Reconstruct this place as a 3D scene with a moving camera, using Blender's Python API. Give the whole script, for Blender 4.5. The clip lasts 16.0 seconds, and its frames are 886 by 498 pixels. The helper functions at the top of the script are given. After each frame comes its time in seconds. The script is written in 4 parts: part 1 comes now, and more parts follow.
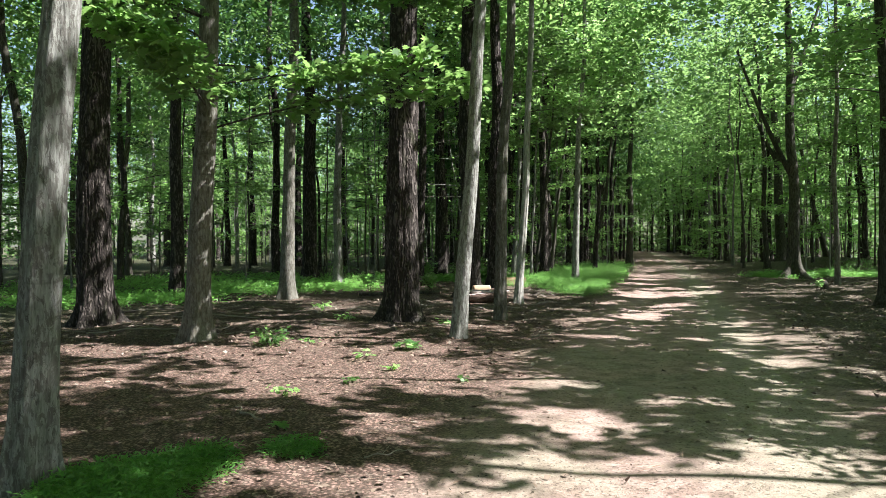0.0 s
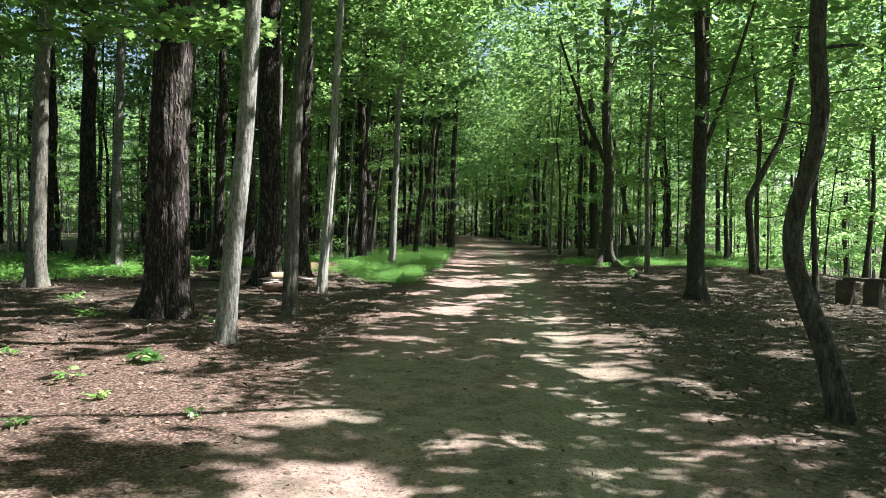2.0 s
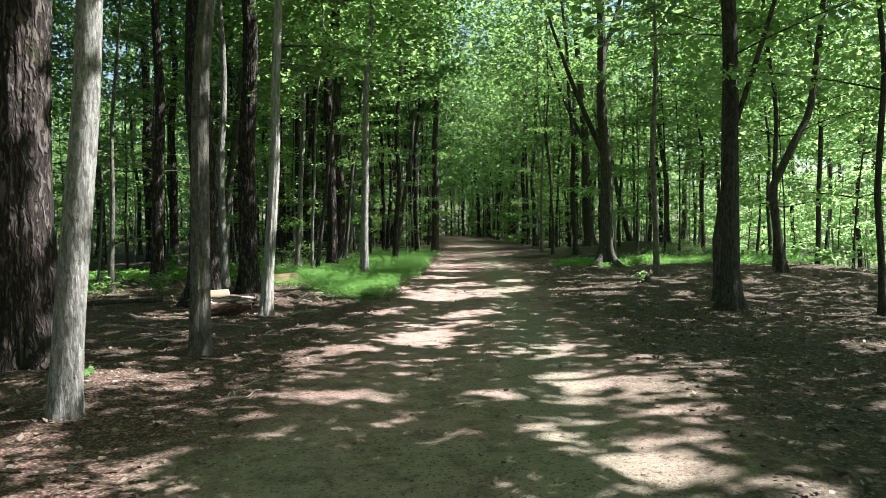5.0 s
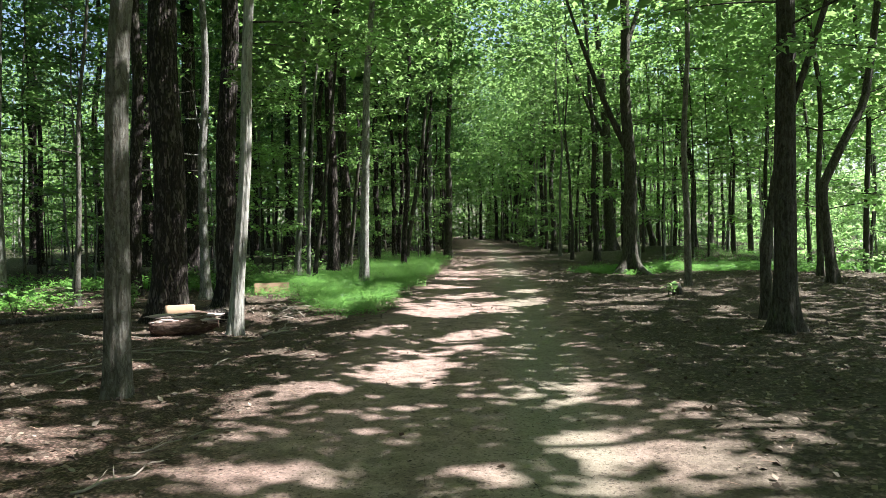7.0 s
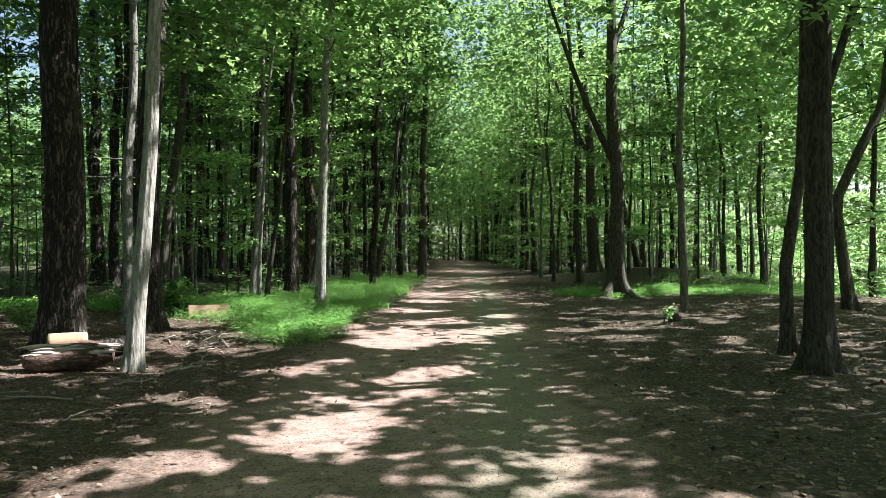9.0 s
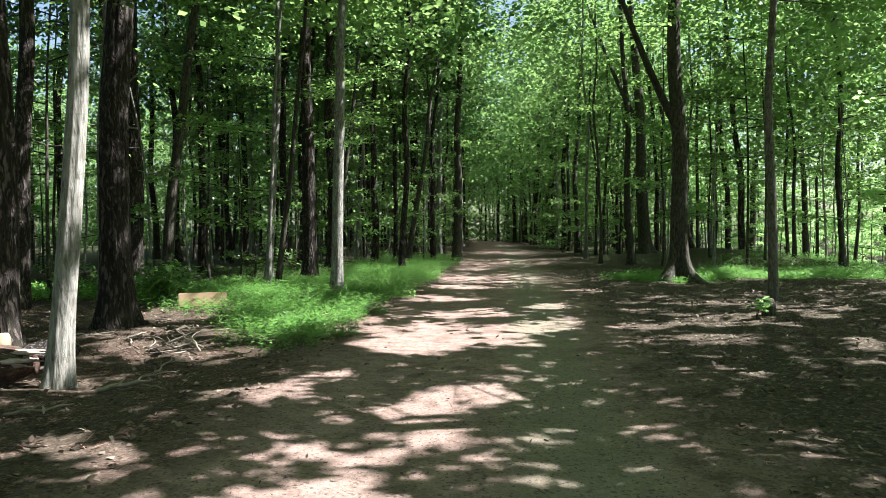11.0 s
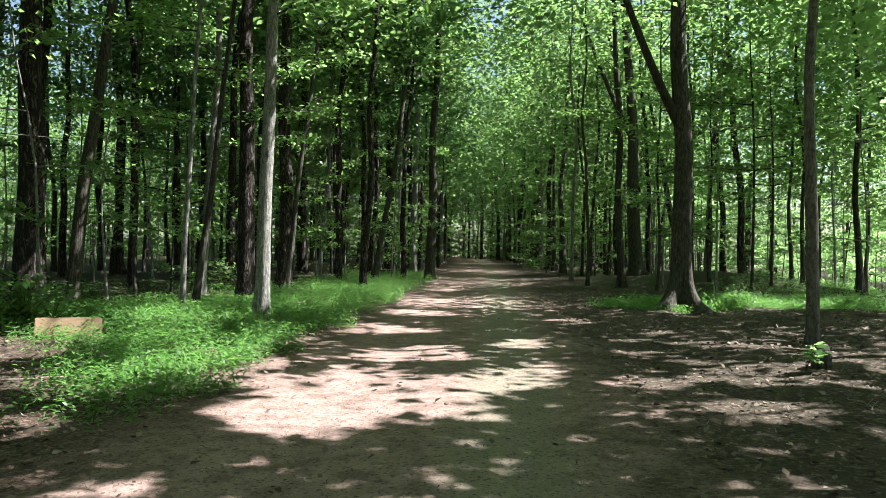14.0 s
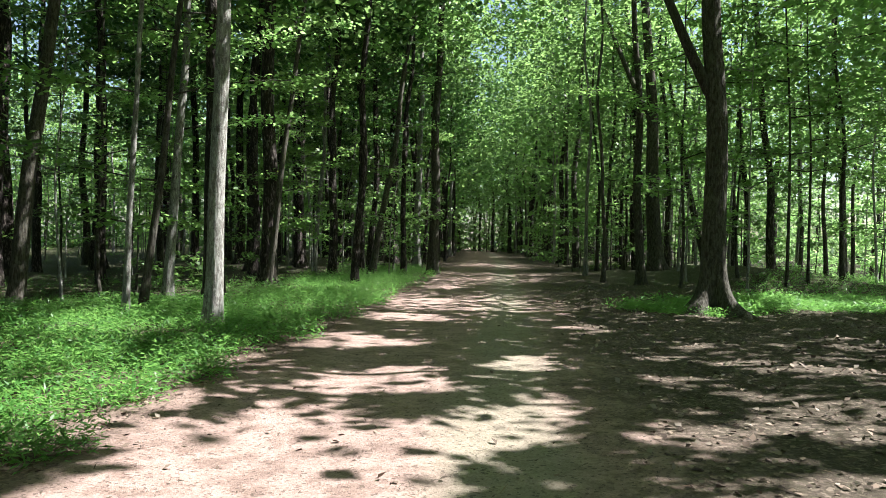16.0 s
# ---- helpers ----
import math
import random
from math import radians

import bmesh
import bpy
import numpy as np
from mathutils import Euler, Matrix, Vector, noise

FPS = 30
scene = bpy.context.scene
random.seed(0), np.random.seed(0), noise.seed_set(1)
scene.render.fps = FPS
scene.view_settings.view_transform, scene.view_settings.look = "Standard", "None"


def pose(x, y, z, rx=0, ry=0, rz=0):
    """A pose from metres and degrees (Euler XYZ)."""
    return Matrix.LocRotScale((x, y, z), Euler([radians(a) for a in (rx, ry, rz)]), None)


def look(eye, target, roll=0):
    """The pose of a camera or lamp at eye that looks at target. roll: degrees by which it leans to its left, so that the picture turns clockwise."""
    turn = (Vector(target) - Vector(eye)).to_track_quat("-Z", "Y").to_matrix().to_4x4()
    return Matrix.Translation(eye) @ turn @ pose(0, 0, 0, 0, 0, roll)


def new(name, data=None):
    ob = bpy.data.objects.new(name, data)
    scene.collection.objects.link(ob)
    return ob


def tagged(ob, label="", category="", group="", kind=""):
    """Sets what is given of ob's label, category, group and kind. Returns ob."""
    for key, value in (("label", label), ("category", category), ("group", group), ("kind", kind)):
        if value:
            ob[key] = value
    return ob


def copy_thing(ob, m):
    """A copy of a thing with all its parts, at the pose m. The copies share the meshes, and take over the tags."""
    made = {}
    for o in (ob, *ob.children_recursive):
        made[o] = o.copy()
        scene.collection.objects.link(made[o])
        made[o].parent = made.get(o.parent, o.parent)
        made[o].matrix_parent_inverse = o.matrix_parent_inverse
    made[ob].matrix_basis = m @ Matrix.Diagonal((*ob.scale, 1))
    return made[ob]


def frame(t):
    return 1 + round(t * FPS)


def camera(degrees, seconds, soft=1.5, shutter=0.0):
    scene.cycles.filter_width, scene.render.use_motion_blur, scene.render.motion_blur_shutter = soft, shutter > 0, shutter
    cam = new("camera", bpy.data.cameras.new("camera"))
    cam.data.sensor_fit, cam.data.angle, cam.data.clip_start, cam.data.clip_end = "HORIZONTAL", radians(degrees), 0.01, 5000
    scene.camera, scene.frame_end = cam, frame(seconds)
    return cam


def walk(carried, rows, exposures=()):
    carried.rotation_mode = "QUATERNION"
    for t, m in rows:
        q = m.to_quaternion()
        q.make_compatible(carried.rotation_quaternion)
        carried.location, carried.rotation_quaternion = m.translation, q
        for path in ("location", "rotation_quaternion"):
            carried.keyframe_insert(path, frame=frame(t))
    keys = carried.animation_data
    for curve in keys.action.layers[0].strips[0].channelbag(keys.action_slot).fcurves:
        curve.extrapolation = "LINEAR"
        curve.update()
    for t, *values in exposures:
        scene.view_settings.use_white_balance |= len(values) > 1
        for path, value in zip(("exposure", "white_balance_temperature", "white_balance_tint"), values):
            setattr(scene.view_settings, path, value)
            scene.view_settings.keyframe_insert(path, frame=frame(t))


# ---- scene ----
cam = camera(62.9, 16.0, 0.8)
PATH = [
    (0, (0.01, 0.051, 1.571), (0.016, 2.051, 1.551), -0.4),
    (0.5, (0.135, 0.576, 1.612), (0.389, 2.559, 1.562), 0.1),
    (1, (0.427, 1.084, 1.592), (0.85, 3.038, 1.526), 0.7),
    (1.5, (0.623, 1.57, 1.57), (1.069, 3.519, 1.506), 2.1),
    (2, (0.831, 2.075, 1.586), (1.3, 4.018, 1.518), 1.0),
    (2.5, (1.019, 2.573, 1.565), (1.479, 4.518, 1.484), 2.0),
    (3, (1.184, 3.063, 1.6), (1.657, 5.005, 1.534), 1.3),
    (3.5, (1.407, 3.559, 1.576), (1.898, 5.497, 1.517), 0.6),
    (5.8, (2.192, 5.893, 1.612), (2.686, 7.829, 1.543), -0.9),
    (6, (2.28, 6.068, 1.615), (2.773, 8.005, 1.559), -0.5),
    (6.5, (2.485, 6.577, 1.581), (2.993, 8.511, 1.549), -1.1),
    (7, (2.75, 7.032, 1.617), (3.196, 8.981, 1.559), -0.7),
    (7.5, (2.924, 7.551, 1.591), (3.327, 9.509, 1.537), -0.5),
    (8, (3.216, 8.085, 1.554), (3.661, 10.034, 1.515), -0.2),
    (8.5, (3.404, 8.554, 1.528), (3.904, 10.49, 1.517), 0.4),
    (9, (3.642, 9.125, 1.493), (4.137, 11.063, 1.493), -0.2),
    (9.2, (3.693, 9.366, 1.497), (4.151, 11.313, 1.491), 0.0),
    (11.3, (4.467, 11.99, 1.399), (4.845, 13.952, 1.33), -0.2),
    (11.5, (4.547, 12.159, 1.407), (4.895, 14.127, 1.328), 0.3),
    (12, (4.663, 12.615, 1.381), (4.932, 14.596, 1.311), 0.5),
    (12.5, (4.942, 13.122, 1.406), (5.224, 15.102, 1.346), -0.9),
    (13, (5.116, 13.591, 1.39), (5.454, 15.562, 1.367), 0.3),
    (13.5, (5.366, 14.147, 1.386), (5.809, 16.097, 1.383), -0.2),
    (14, (5.549, 14.622, 1.351), (5.981, 16.575, 1.347), 0.8),
    (14.5, (5.761, 15.125, 1.384), (6.203, 17.076, 1.396), 0.1),
    (15, (5.977, 15.635, 1.38), (6.411, 17.587, 1.374), 0.9),
    (15.5, (6.159, 16.152, 1.419), (6.57, 18.109, 1.413), 0.9),
    (16, (6.398, 16.71, 1.367), (6.795, 18.67, 1.342), 0.8),
]
walk(cam, [(t, look(eye, target, roll)) for t, eye, target, roll in PATH])

# ---- world, sun ----
SUN_AZ, SUN_EL = radians(98.0), radians(52.0)      # clockwise from +y, height above the horizon
SUN = Vector((math.sin(SUN_AZ) * math.cos(SUN_EL), math.cos(SUN_AZ) * math.cos(SUN_EL), math.sin(SUN_EL)))
world = bpy.data.worlds.new("sky")
scene.world = world
world.use_nodes = True
wt = world.node_tree
sky = wt.nodes.new("ShaderNodeTexSky")
sky.sky_type = "NISHITA"
sky.sun_disc = False
sky.sun_elevation, sky.sun_rotation = SUN_EL, SUN_AZ
sky.air_density, sky.dust_density, sky.ozone_density = 1.0, 1.5, 1.0
wt.nodes["Background"].inputs[1].default_value = 0.055
wt.links.new(sky.outputs[0], wt.nodes["Background"].inputs[0])
sun_data = bpy.data.lights.new("sun", "SUN")
sun_data.energy, sun_data.angle, sun_data.color = 5.0, radians(0.48), (1.0, 0.985, 1.0)
sun = new("sun", sun_data)
sun.matrix_world = look(SUN * 60, (0, 0, 0))
scene.view_settings.exposure = 2.1


# ---- materials ----
class Nodes:
    """Short hand for a material's node tree."""

    def __init__(self, name):
        self.mat = bpy.data.materials.new(name)
        self.mat.use_nodes = True
        self.t = self.mat.node_tree
        self.bsdf = self.t.nodes["Principled BSDF"]
        self.out = self.t.nodes["Material Output"]

    def put(self, socket, value):
        if isinstance(value, bpy.types.NodeSocket):
            self.t.links.new(value, socket)
        elif value is not None:
            socket.default_value = value

    def math(self, op, a, b=None, c=None):
        n = self.t.nodes.new("ShaderNodeMath")
        n.operation = op
        for k, v in enumerate((a, b, c)):
            self.put(n.inputs[k], v)
        return n.outputs[0]

    def place(self, scale=(1, 1, 1), kind="Object"):
        c = self.t.nodes.new("ShaderNodeTexCoord")
        m = self.t.nodes.new("ShaderNodeMapping")
        m.inputs["Scale"].default_value = scale
        self.t.links.new(c.outputs[kind], m.inputs[0])
        return m.outputs[0]

    def noise(self, vec, scale, detail=4.0, rough=0.6, distort=0.0):
        n = self.t.nodes.new("ShaderNodeTexNoise")
        for k, v in (("Vector", vec), ("Scale", scale), ("Detail", detail), ("Roughness", rough), ("Distortion", distort)):
            self.put(n.inputs[k], v)
        return n.outputs[0]

    def voronoi(self, vec, scale, feature="F1"):
        n = self.t.nodes.new("ShaderNodeTexVoronoi")
        n.feature = feature
        self.put(n.inputs["Vector"], vec)
        self.put(n.inputs["Scale"], scale)
        return n.outputs["Distance"]

    def cells(self, vec, scale):
        """A chance value for each small cell, as of leaves lying side by side."""
        n = self.t.nodes.new("ShaderNodeTexVoronoi")
        self.put(n.inputs["Vector"], vec)
        self.put(n.inputs["Scale"], scale)
        sep = self.t.nodes.new("ShaderNodeSeparateColor")
        self.put(sep.inputs[0], n.outputs["Color"])
        return sep.outputs[0]

    def ramp(self, fac, *stops):
        n = self.t.nodes.new("ShaderNodeValToRGB")
        self.put(n.inputs[0], fac)
        e = n.color_ramp.elements
        while len(e) < len(stops):
            e.new(0.5)
        for el, (p, c) in zip(e, stops):
            el.position = p
            el.color = (*c, 1) if len(c) == 3 else c
        return n.outputs[0]

    def smooth(self, v, lo, hi):
        n = self.t.nodes.new("ShaderNodeMapRange")
        n.interpolation_type = "SMOOTHSTEP"
        self.put(n.inputs[0], v)
        n.inputs[1].default_value, n.inputs[2].default_value = lo, hi
        return n.outputs[0]

    def mix(self, fac, a, b, mode="MIX"):
        n = self.t.nodes.new("ShaderNodeMix")
        n.data_type, n.blend_type = "RGBA", mode
        for sock, v in ((n.inputs[0], fac), (n.inputs[6], a), (n.inputs[7], b)):
            self.put(sock, (*v, 1) if isinstance(v, tuple) and len(v) == 3 else v)
        return n.outputs[2]

    def bump(self, height, strength, distance):
        n = self.t.nodes.new("ShaderNodeBump")
        n.inputs["Strength"].default_value, n.inputs["Distance"].default_value = strength, distance
        self.put(n.inputs["Height"], height)
        return n.outputs[0]

    def finish(self, colour, rough=0.9, normal=None, spec=0.3):
        b = self.bsdf
        self.put(b.inputs["Base Color"], colour)
        self.put(b.inputs["Roughness"], rough)
        self.put(b.inputs["Specular IOR Level"], spec)
        if normal is not None:
            self.put(b.inputs["Normal"], normal)
        return self.mat


def bark(name, dark, mid, light, furrow=1.0, lichen=0.0, ring=0.0):
    n = Nodes(name)
    rnd = n.t.nodes.new("ShaderNodeObjectInfo").outputs["Random"]
    p = n.place((1, 1, 0.16))
    plates = n.voronoi(n.place((1, 1, 0.22)), 26.0)
    fine = n.noise(p, 38.0, 6.0, 0.7)
    broad = n.noise(n.place(), 2.3, 4.0, 0.6)
    h = n.math("ADD", n.math("MULTIPLY", plates, 0.6 * furrow), n.math("MULTIPLY", fine, 0.7))
    if furrow > 1:
        warp = n.t.nodes.new("ShaderNodeVectorMath")
        warp.operation = "MULTIPLY_ADD"
        wn = n.t.nodes.new("ShaderNodeTexNoise")
        wn.inputs["Scale"].default_value = 9.0
        n.t.links.new(n.place((1, 1, 0.5)), wn.inputs["Vector"])
        n.t.links.new(wn.outputs["Color"], warp.inputs[0])
        warp.inputs[1].default_value = (0.2, 0.2, 0.04)
        n.t.links.new(n.place((1, 1, 0.1)), warp.inputs[2])
        edge = n.smooth(n.voronoi(warp.outputs[0], 15.0, "DISTANCE_TO_EDGE"), 0.0, 0.34)
        h = n.math("ADD", n.math("MULTIPLY", edge, 0.45), n.math("MULTIPLY", fine, 0.55))
    col = n.ramp(h, (0.22, dark), (0.5, mid), (0.85, light))
    col = n.mix(n.math("MULTIPLY", broad, 0.3), col, mid)
    if lichen:
        spots = n.smooth(n.noise(n.place((1, 1, 0.4)), 24.0, 5.0, 0.72, 0.8), 0.47, 0.51)
        flake = n.mix(n.smooth(fine, 0.35, 0.65), (0.2, 0.205, 0.18), (0.42, 0.43, 0.39))
        col = n.mix(n.math("MULTIPLY", spots, lichen), col, flake)
        scars = n.smooth(n.noise(n.place((1, 1, 0.3)), 17.0, 4.0, 0.7, 0.5), 0.58, 0.62)
        col = n.mix(n.math("MULTIPLY", scars, 0.55), col, dark)
    if ring:
        band = n.smooth(n.noise(n.place((0.3, 0.3, 3.0)), 3.0, 3.0, 0.6), 0.58, 0.64)
        col = n.mix(n.math("MULTIPLY", band, ring), col, dark)
    moss = n.smooth(n.noise(n.place((1, 1, 0.5)), 3.1, 4.0, 0.6), 0.56, 0.7)
    col = n.mix(n.math("MULTIPLY", moss, 0.35), col, (0.05, 0.056, 0.026))
    hsv = n.t.nodes.new("ShaderNodeHueSaturation")
    n.put(hsv.inputs["Value"], n.math("MULTIPLY_ADD", rnd, 0.4, 0.75))
    n.put(hsv.inputs["Color"], col)
    return n.finish(hsv.outputs[0], 0.92, n.bump(h, 0.9, 0.03 * furrow + 0.006), 0.2)


def leaf(name, dark, light, glow, share=0.45, gloss=0.42):
    n = Nodes(name)
    geo = n.t.nodes.new("ShaderNodeNewGeometry")
    info = n.t.nodes.new("ShaderNodeObjectInfo")
    island = geo.outputs["Random Per Island"]
    v = n.math("MULTIPLY_ADD", info.outputs["Random"], 0.5, n.math("MULTIPLY", island, 0.5))
    clump = n.noise(n.place((1, 1, 1), "Object"), 0.8, 3.0)
    col = n.mix(v, dark, light)
    col = n.mix(n.smooth(clump, 0.35, 0.7), col, light)
    yellowing = n.smooth(island, 0.965, 0.99)
    col = n.mix(n.math("MULTIPLY", yellowing, 0.6), col, (0.22, 0.19, 0.03))
    hsv = n.t.nodes.new("ShaderNodeHueSaturation")          # each tree has a green of its own
    n.put(hsv.inputs["Value"], n.math("MULTIPLY_ADD", info.outputs["Random"], 0.9, 0.55))
    n.put(hsv.inputs["Hue"], n.math("MULTIPLY_ADD", info.outputs["Random"], -0.03, 0.517))
    n.put(hsv.inputs["Color"], col)
    n.finish(hsv.outputs[0], gloss, None, 0.36)
    tr = n.t.nodes.new("ShaderNodeBsdfTranslucent")
    n.put(tr.inputs[0], n.mix(v, tuple(c * 0.5 for c in glow), tuple(c * 1.1 for c in glow)))
    mix = n.t.nodes.new("ShaderNodeMixShader")
    mix.inputs[0].default_value = share
    n.t.links.new(n.bsdf.outputs[0], mix.inputs[1])
    n.t.links.new(tr.outputs[0], mix.inputs[2])
    n.t.links.new(mix.outputs[0], n.out.inputs[0])
    return n.mat


BARK_PINE = bark("pine_bark", (0.012, 0.0098, 0.0085), (0.04, 0.032, 0.027), (0.16, 0.137, 0.122), 1.3)
BARK_BROWN = bark("brown_bark", (0.012, 0.0105, 0.0075), (0.034, 0.029, 0.021), (0.09, 0.08, 0.062), 0.7, 0.1)
BARK_OLIVE = bark("olive_bark", (0.03, 0.027, 0.02), (0.085, 0.077, 0.06), (0.18, 0.167, 0.14), 0.5, 0.2, 0.35)
BARK_GREY = bark("grey_bark", (0.05, 0.046, 0.038), (0.125, 0.117, 0.102), (0.25, 0.24, 0.22), 0.6, 0.5, 0.3)
BARK_PALE = bark("pale_bark", (0.06, 0.053, 0.043), (0.2, 0.186, 0.16), (0.38, 0.36, 0.325), 0.8, 0.4, 0.2)
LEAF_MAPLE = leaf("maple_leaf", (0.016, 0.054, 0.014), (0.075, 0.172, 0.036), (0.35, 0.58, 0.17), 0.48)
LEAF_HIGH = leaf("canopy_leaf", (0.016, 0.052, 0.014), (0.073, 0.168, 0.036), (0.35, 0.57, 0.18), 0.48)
# lighter, more glowing copy of the leaf green: sunlight put into the colour
LEAF_SUNNY = leaf("sunlit_leaf", (0.055, 0.145, 0.035), (0.145, 0.285, 0.08), (0.5, 0.78, 0.29), 0.55)
LEAF_DARK = leaf("needle_green", (0.018, 0.055, 0.018), (0.05, 0.12, 0.035), (0.12, 0.26, 0.06), 0.35)
GRASS = leaf("stilt_grass", (0.055, 0.16, 0.032), (0.135, 0.31, 0.065), (0.32, 0.66, 0.15), 0.47)


# ---- the lie of the land ----
def path_x(y):
    """The middle of the track at a given y."""
    return 0.6 + 0.31 * y - 0.00056 * np.maximum(np.asarray(y, float) - 20.0, 0.0) ** 2


def lumps(x, y):
    return (0.03 * np.sin(1.7 * x + 0.6 * y) * np.sin(1.1 * y - 0.4 * x) + 0.014 * np.sin(4.1 * x + 1.3) * np.sin(3.7 * y + 0.5)
            + 0.006 * np.sin(9.3 * x - 2.0 * y) * np.sin(8.1 * y + 3.0 * x))


def step(v, lo, hi):
    u = np.clip((v - lo) / (hi - lo), 0, 1)
    return u * u * (3 - 2 * u)


def ground_z(x, y):
    x, y = np.asarray(x, float), np.asarray(y, float)
    u = x - path_x(y)
    off = step(np.abs(u), 1.6, 4.5)
    z = lumps(x, y) * (0.35 + 0.9 * off)
    z = z - 0.035 * np.exp(-((u - 0.75) / 0.5) ** 2) - 0.03 * np.exp(-((u + 1.1) / 0.5) ** 2)
    z = z + 0.55 * np.exp(-(((x - 22.5) / 3.2) ** 2 + ((y - 41.0) / 5.0) ** 2))          # low bank beyond the forked tree
    z = z - 0.45 * np.exp(-(((x - 0.5) / 3.0) ** 2 + ((y - 34.5) / 2.2) ** 2))            # shaded hollow in the wood
    z = z + 0.27 * np.exp(-(((x - 15.2) / 3.2) ** 2 + ((y - 21.8) / 3.0) ** 2))          # rise at the edge of the clearing
    z = z - 0.11 * np.exp(-(((x - 5.9) / 1.2) ** 2 + ((y - 7.5) / 1.2) ** 2))
    z = z - 0.12 * np.exp(-(((x - 1.7) / 1.5) ** 2 + ((y - 19.4) / 1.3) ** 2))
    z = z - 2.6 * step(u - 0.05 * y, 10.5, 24.0) * step(y, -5, 10) * (1 - step(y, 70, 110))   # falls away on the sunny side
    return z


def gz(x, y):
    return float(ground_z(x, y))


# ---- mesh helpers ----
def mesh_of(name, verts, loops, starts, mat, smooth=False):
    me = bpy.data.meshes.new(name)
    me.vertices.add(len(verts))
    me.vertices.foreach_set("co", np.asarray(verts, np.float32).ravel())
    me.loops.add(len(loops))
    me.loops.foreach_set("vertex_index", np.asarray(loops, np.int32))
    me.polygons.add(len(starts))
    me.polygons.foreach_set("loop_start", np.asarray(starts, np.int32))
    if smooth:
        me.polygons.foreach_set("use_smooth", np.ones(len(starts), bool))
    me.materials.append(mat)
    me.update(calc_edges=True)
    me.validate()
    return me


def part(name, me, parent, label=""):
    ob = new(name, me)
    ob.parent = parent
    if label:
        tagged(ob, label)
    return ob


def root(name, x, y, z=None):
    ob = new(name)
    ob.empty_display_size = 0.2
    ob.location = (x, y, gz(x, y) if z is None else z)
    return ob


class Tubes:
    """Gathers tapered, crooked tubes into one mesh."""

    def __init__(self):
        self.v, self.f, self.n = [], [], 0

    def add(self, pts, radii, sides=8, rough=0.0, flare=0.0, rng=None, cap=True, plates=None):
        pts = np.asarray(pts, float)
        m = len(pts)
        tang = np.gradient(pts, axis=0)
        tang /= np.linalg.norm(tang, axis=1)[:, None] + 1e-9
        ref = np.array([1.0, 0.0, 0.0]) if abs(tang[0][0]) < 0.8 else np.array([0.0, 1.0, 0.0])
        a = np.linspace(0, 2 * np.pi, sides, endpoint=False)
        ph = rng.uniform(0, 6.28, 6) if rng is not None else np.zeros(6)
        rings = []
        along = 0.0
        for k in range(m):
            if k:
                along += np.linalg.norm(pts[k] - pts[k - 1])
            s = np.cross(ref, tang[k])
            s /= np.linalg.norm(s)
            b = np.cross(tang[k], s)
            r = np.full(sides, radii[k])
            if rough:
                r = r * (1 + rough * (0.5 * np.sin(3 * a + ph[0] + along * 0.7) + 0.4 * np.sin(7 * a + ph[1] - along * 0.5)
                                      + 0.35 * np.sin(11 * a + ph[2] + 2.3 * along) * np.sin(3.1 * along + ph[3])))
            if flare:
                w = math.exp(-max(along - 0.2, 0.0) / 0.3)
                r = r * (1 + flare * w * (0.55 + 0.45 * np.sin(5 * a + ph[4]) + 0.35 * np.sin(3 * a + ph[5])))
            if plates:                       # upright plates of bark, parted by furrows and cracked across
                count, length, depth = plates
                warp = 0.5 * np.sin(2 * a + ph[0] + along * 1.1) + 0.4 * np.sin(5 * a + ph[1] - along * 2.3) + 0.3 * np.sin(9 * a + ph[2] + along * 5.1)
                turn = count * a / 2 + warp * 1.3
                cell = np.floor(turn / np.pi) % count
                crack = np.abs(np.sin(np.pi * along / length + cell * 2.399 + 0.5 * np.sin(cell * 7.7 + along)))
                r = r + depth * (np.abs(np.sin(turn)) ** 0.55 * np.minimum(crack * 2.5, 1.0) ** 0.6 - 0.6 + 0.35 * np.sin(cell * 5.3 + along * 1.7))
            rings.append(pts[k] + np.outer(np.cos(a) * r, s) + np.outer(np.sin(a) * r, b))
        v = np.concatenate(rings)
        i = np.arange(sides)
        for k in range(m - 1):
            lo, hi = self.n + k * sides, self.n + (k + 1) * sides
            q = np.stack([lo + i, lo + (i + 1) % sides, hi + (i + 1) % sides, hi + i], 1)
            self.f += q.tolist()
        if cap:
            self.f.append((self.n + (m - 1) * sides + i).tolist())
            self.f.append((self.n + i[::-1]).tolist())
        self.v.append(v)
        self.n += len(v)
        return self

    def mesh(self, name, mat, smooth=True):
        loops = [j for f in self.f for j in f]
        starts = np.cumsum([0] + [len(f) for f in self.f[:-1]])
        return mesh_of(name, np.concatenate(self.v), loops, starts, mat, smooth)


KITE = np.array([(0, 0, 0), (0.42, 0.34, 0.05), (1.0, 0, -0.1), (0.42, -0.34, 0.05)], float)
BLADE = np.array([(0, 0, 0), (0.35, 0.13, 0.03), (1.0, 0, -0.25), (0.35, -0.13, 0.03)], float)
MAPLE = np.array([(0, 0, 0), (0.05, 0.3, 0), (0.3, 0.55, -0.06), (0.38, 0.28, 0.02), (0.72, 0.42, -0.06), (0.66, 0.17, 0.01),
                  (1.0, 0, -0.08), (0.66, -0.17, 0.01), (0.72, -0.42, -0.06), (0.38, -0.28, 0.02), (0.3, -0.55, -0.06), (0.05, -0.3, 0)], float)


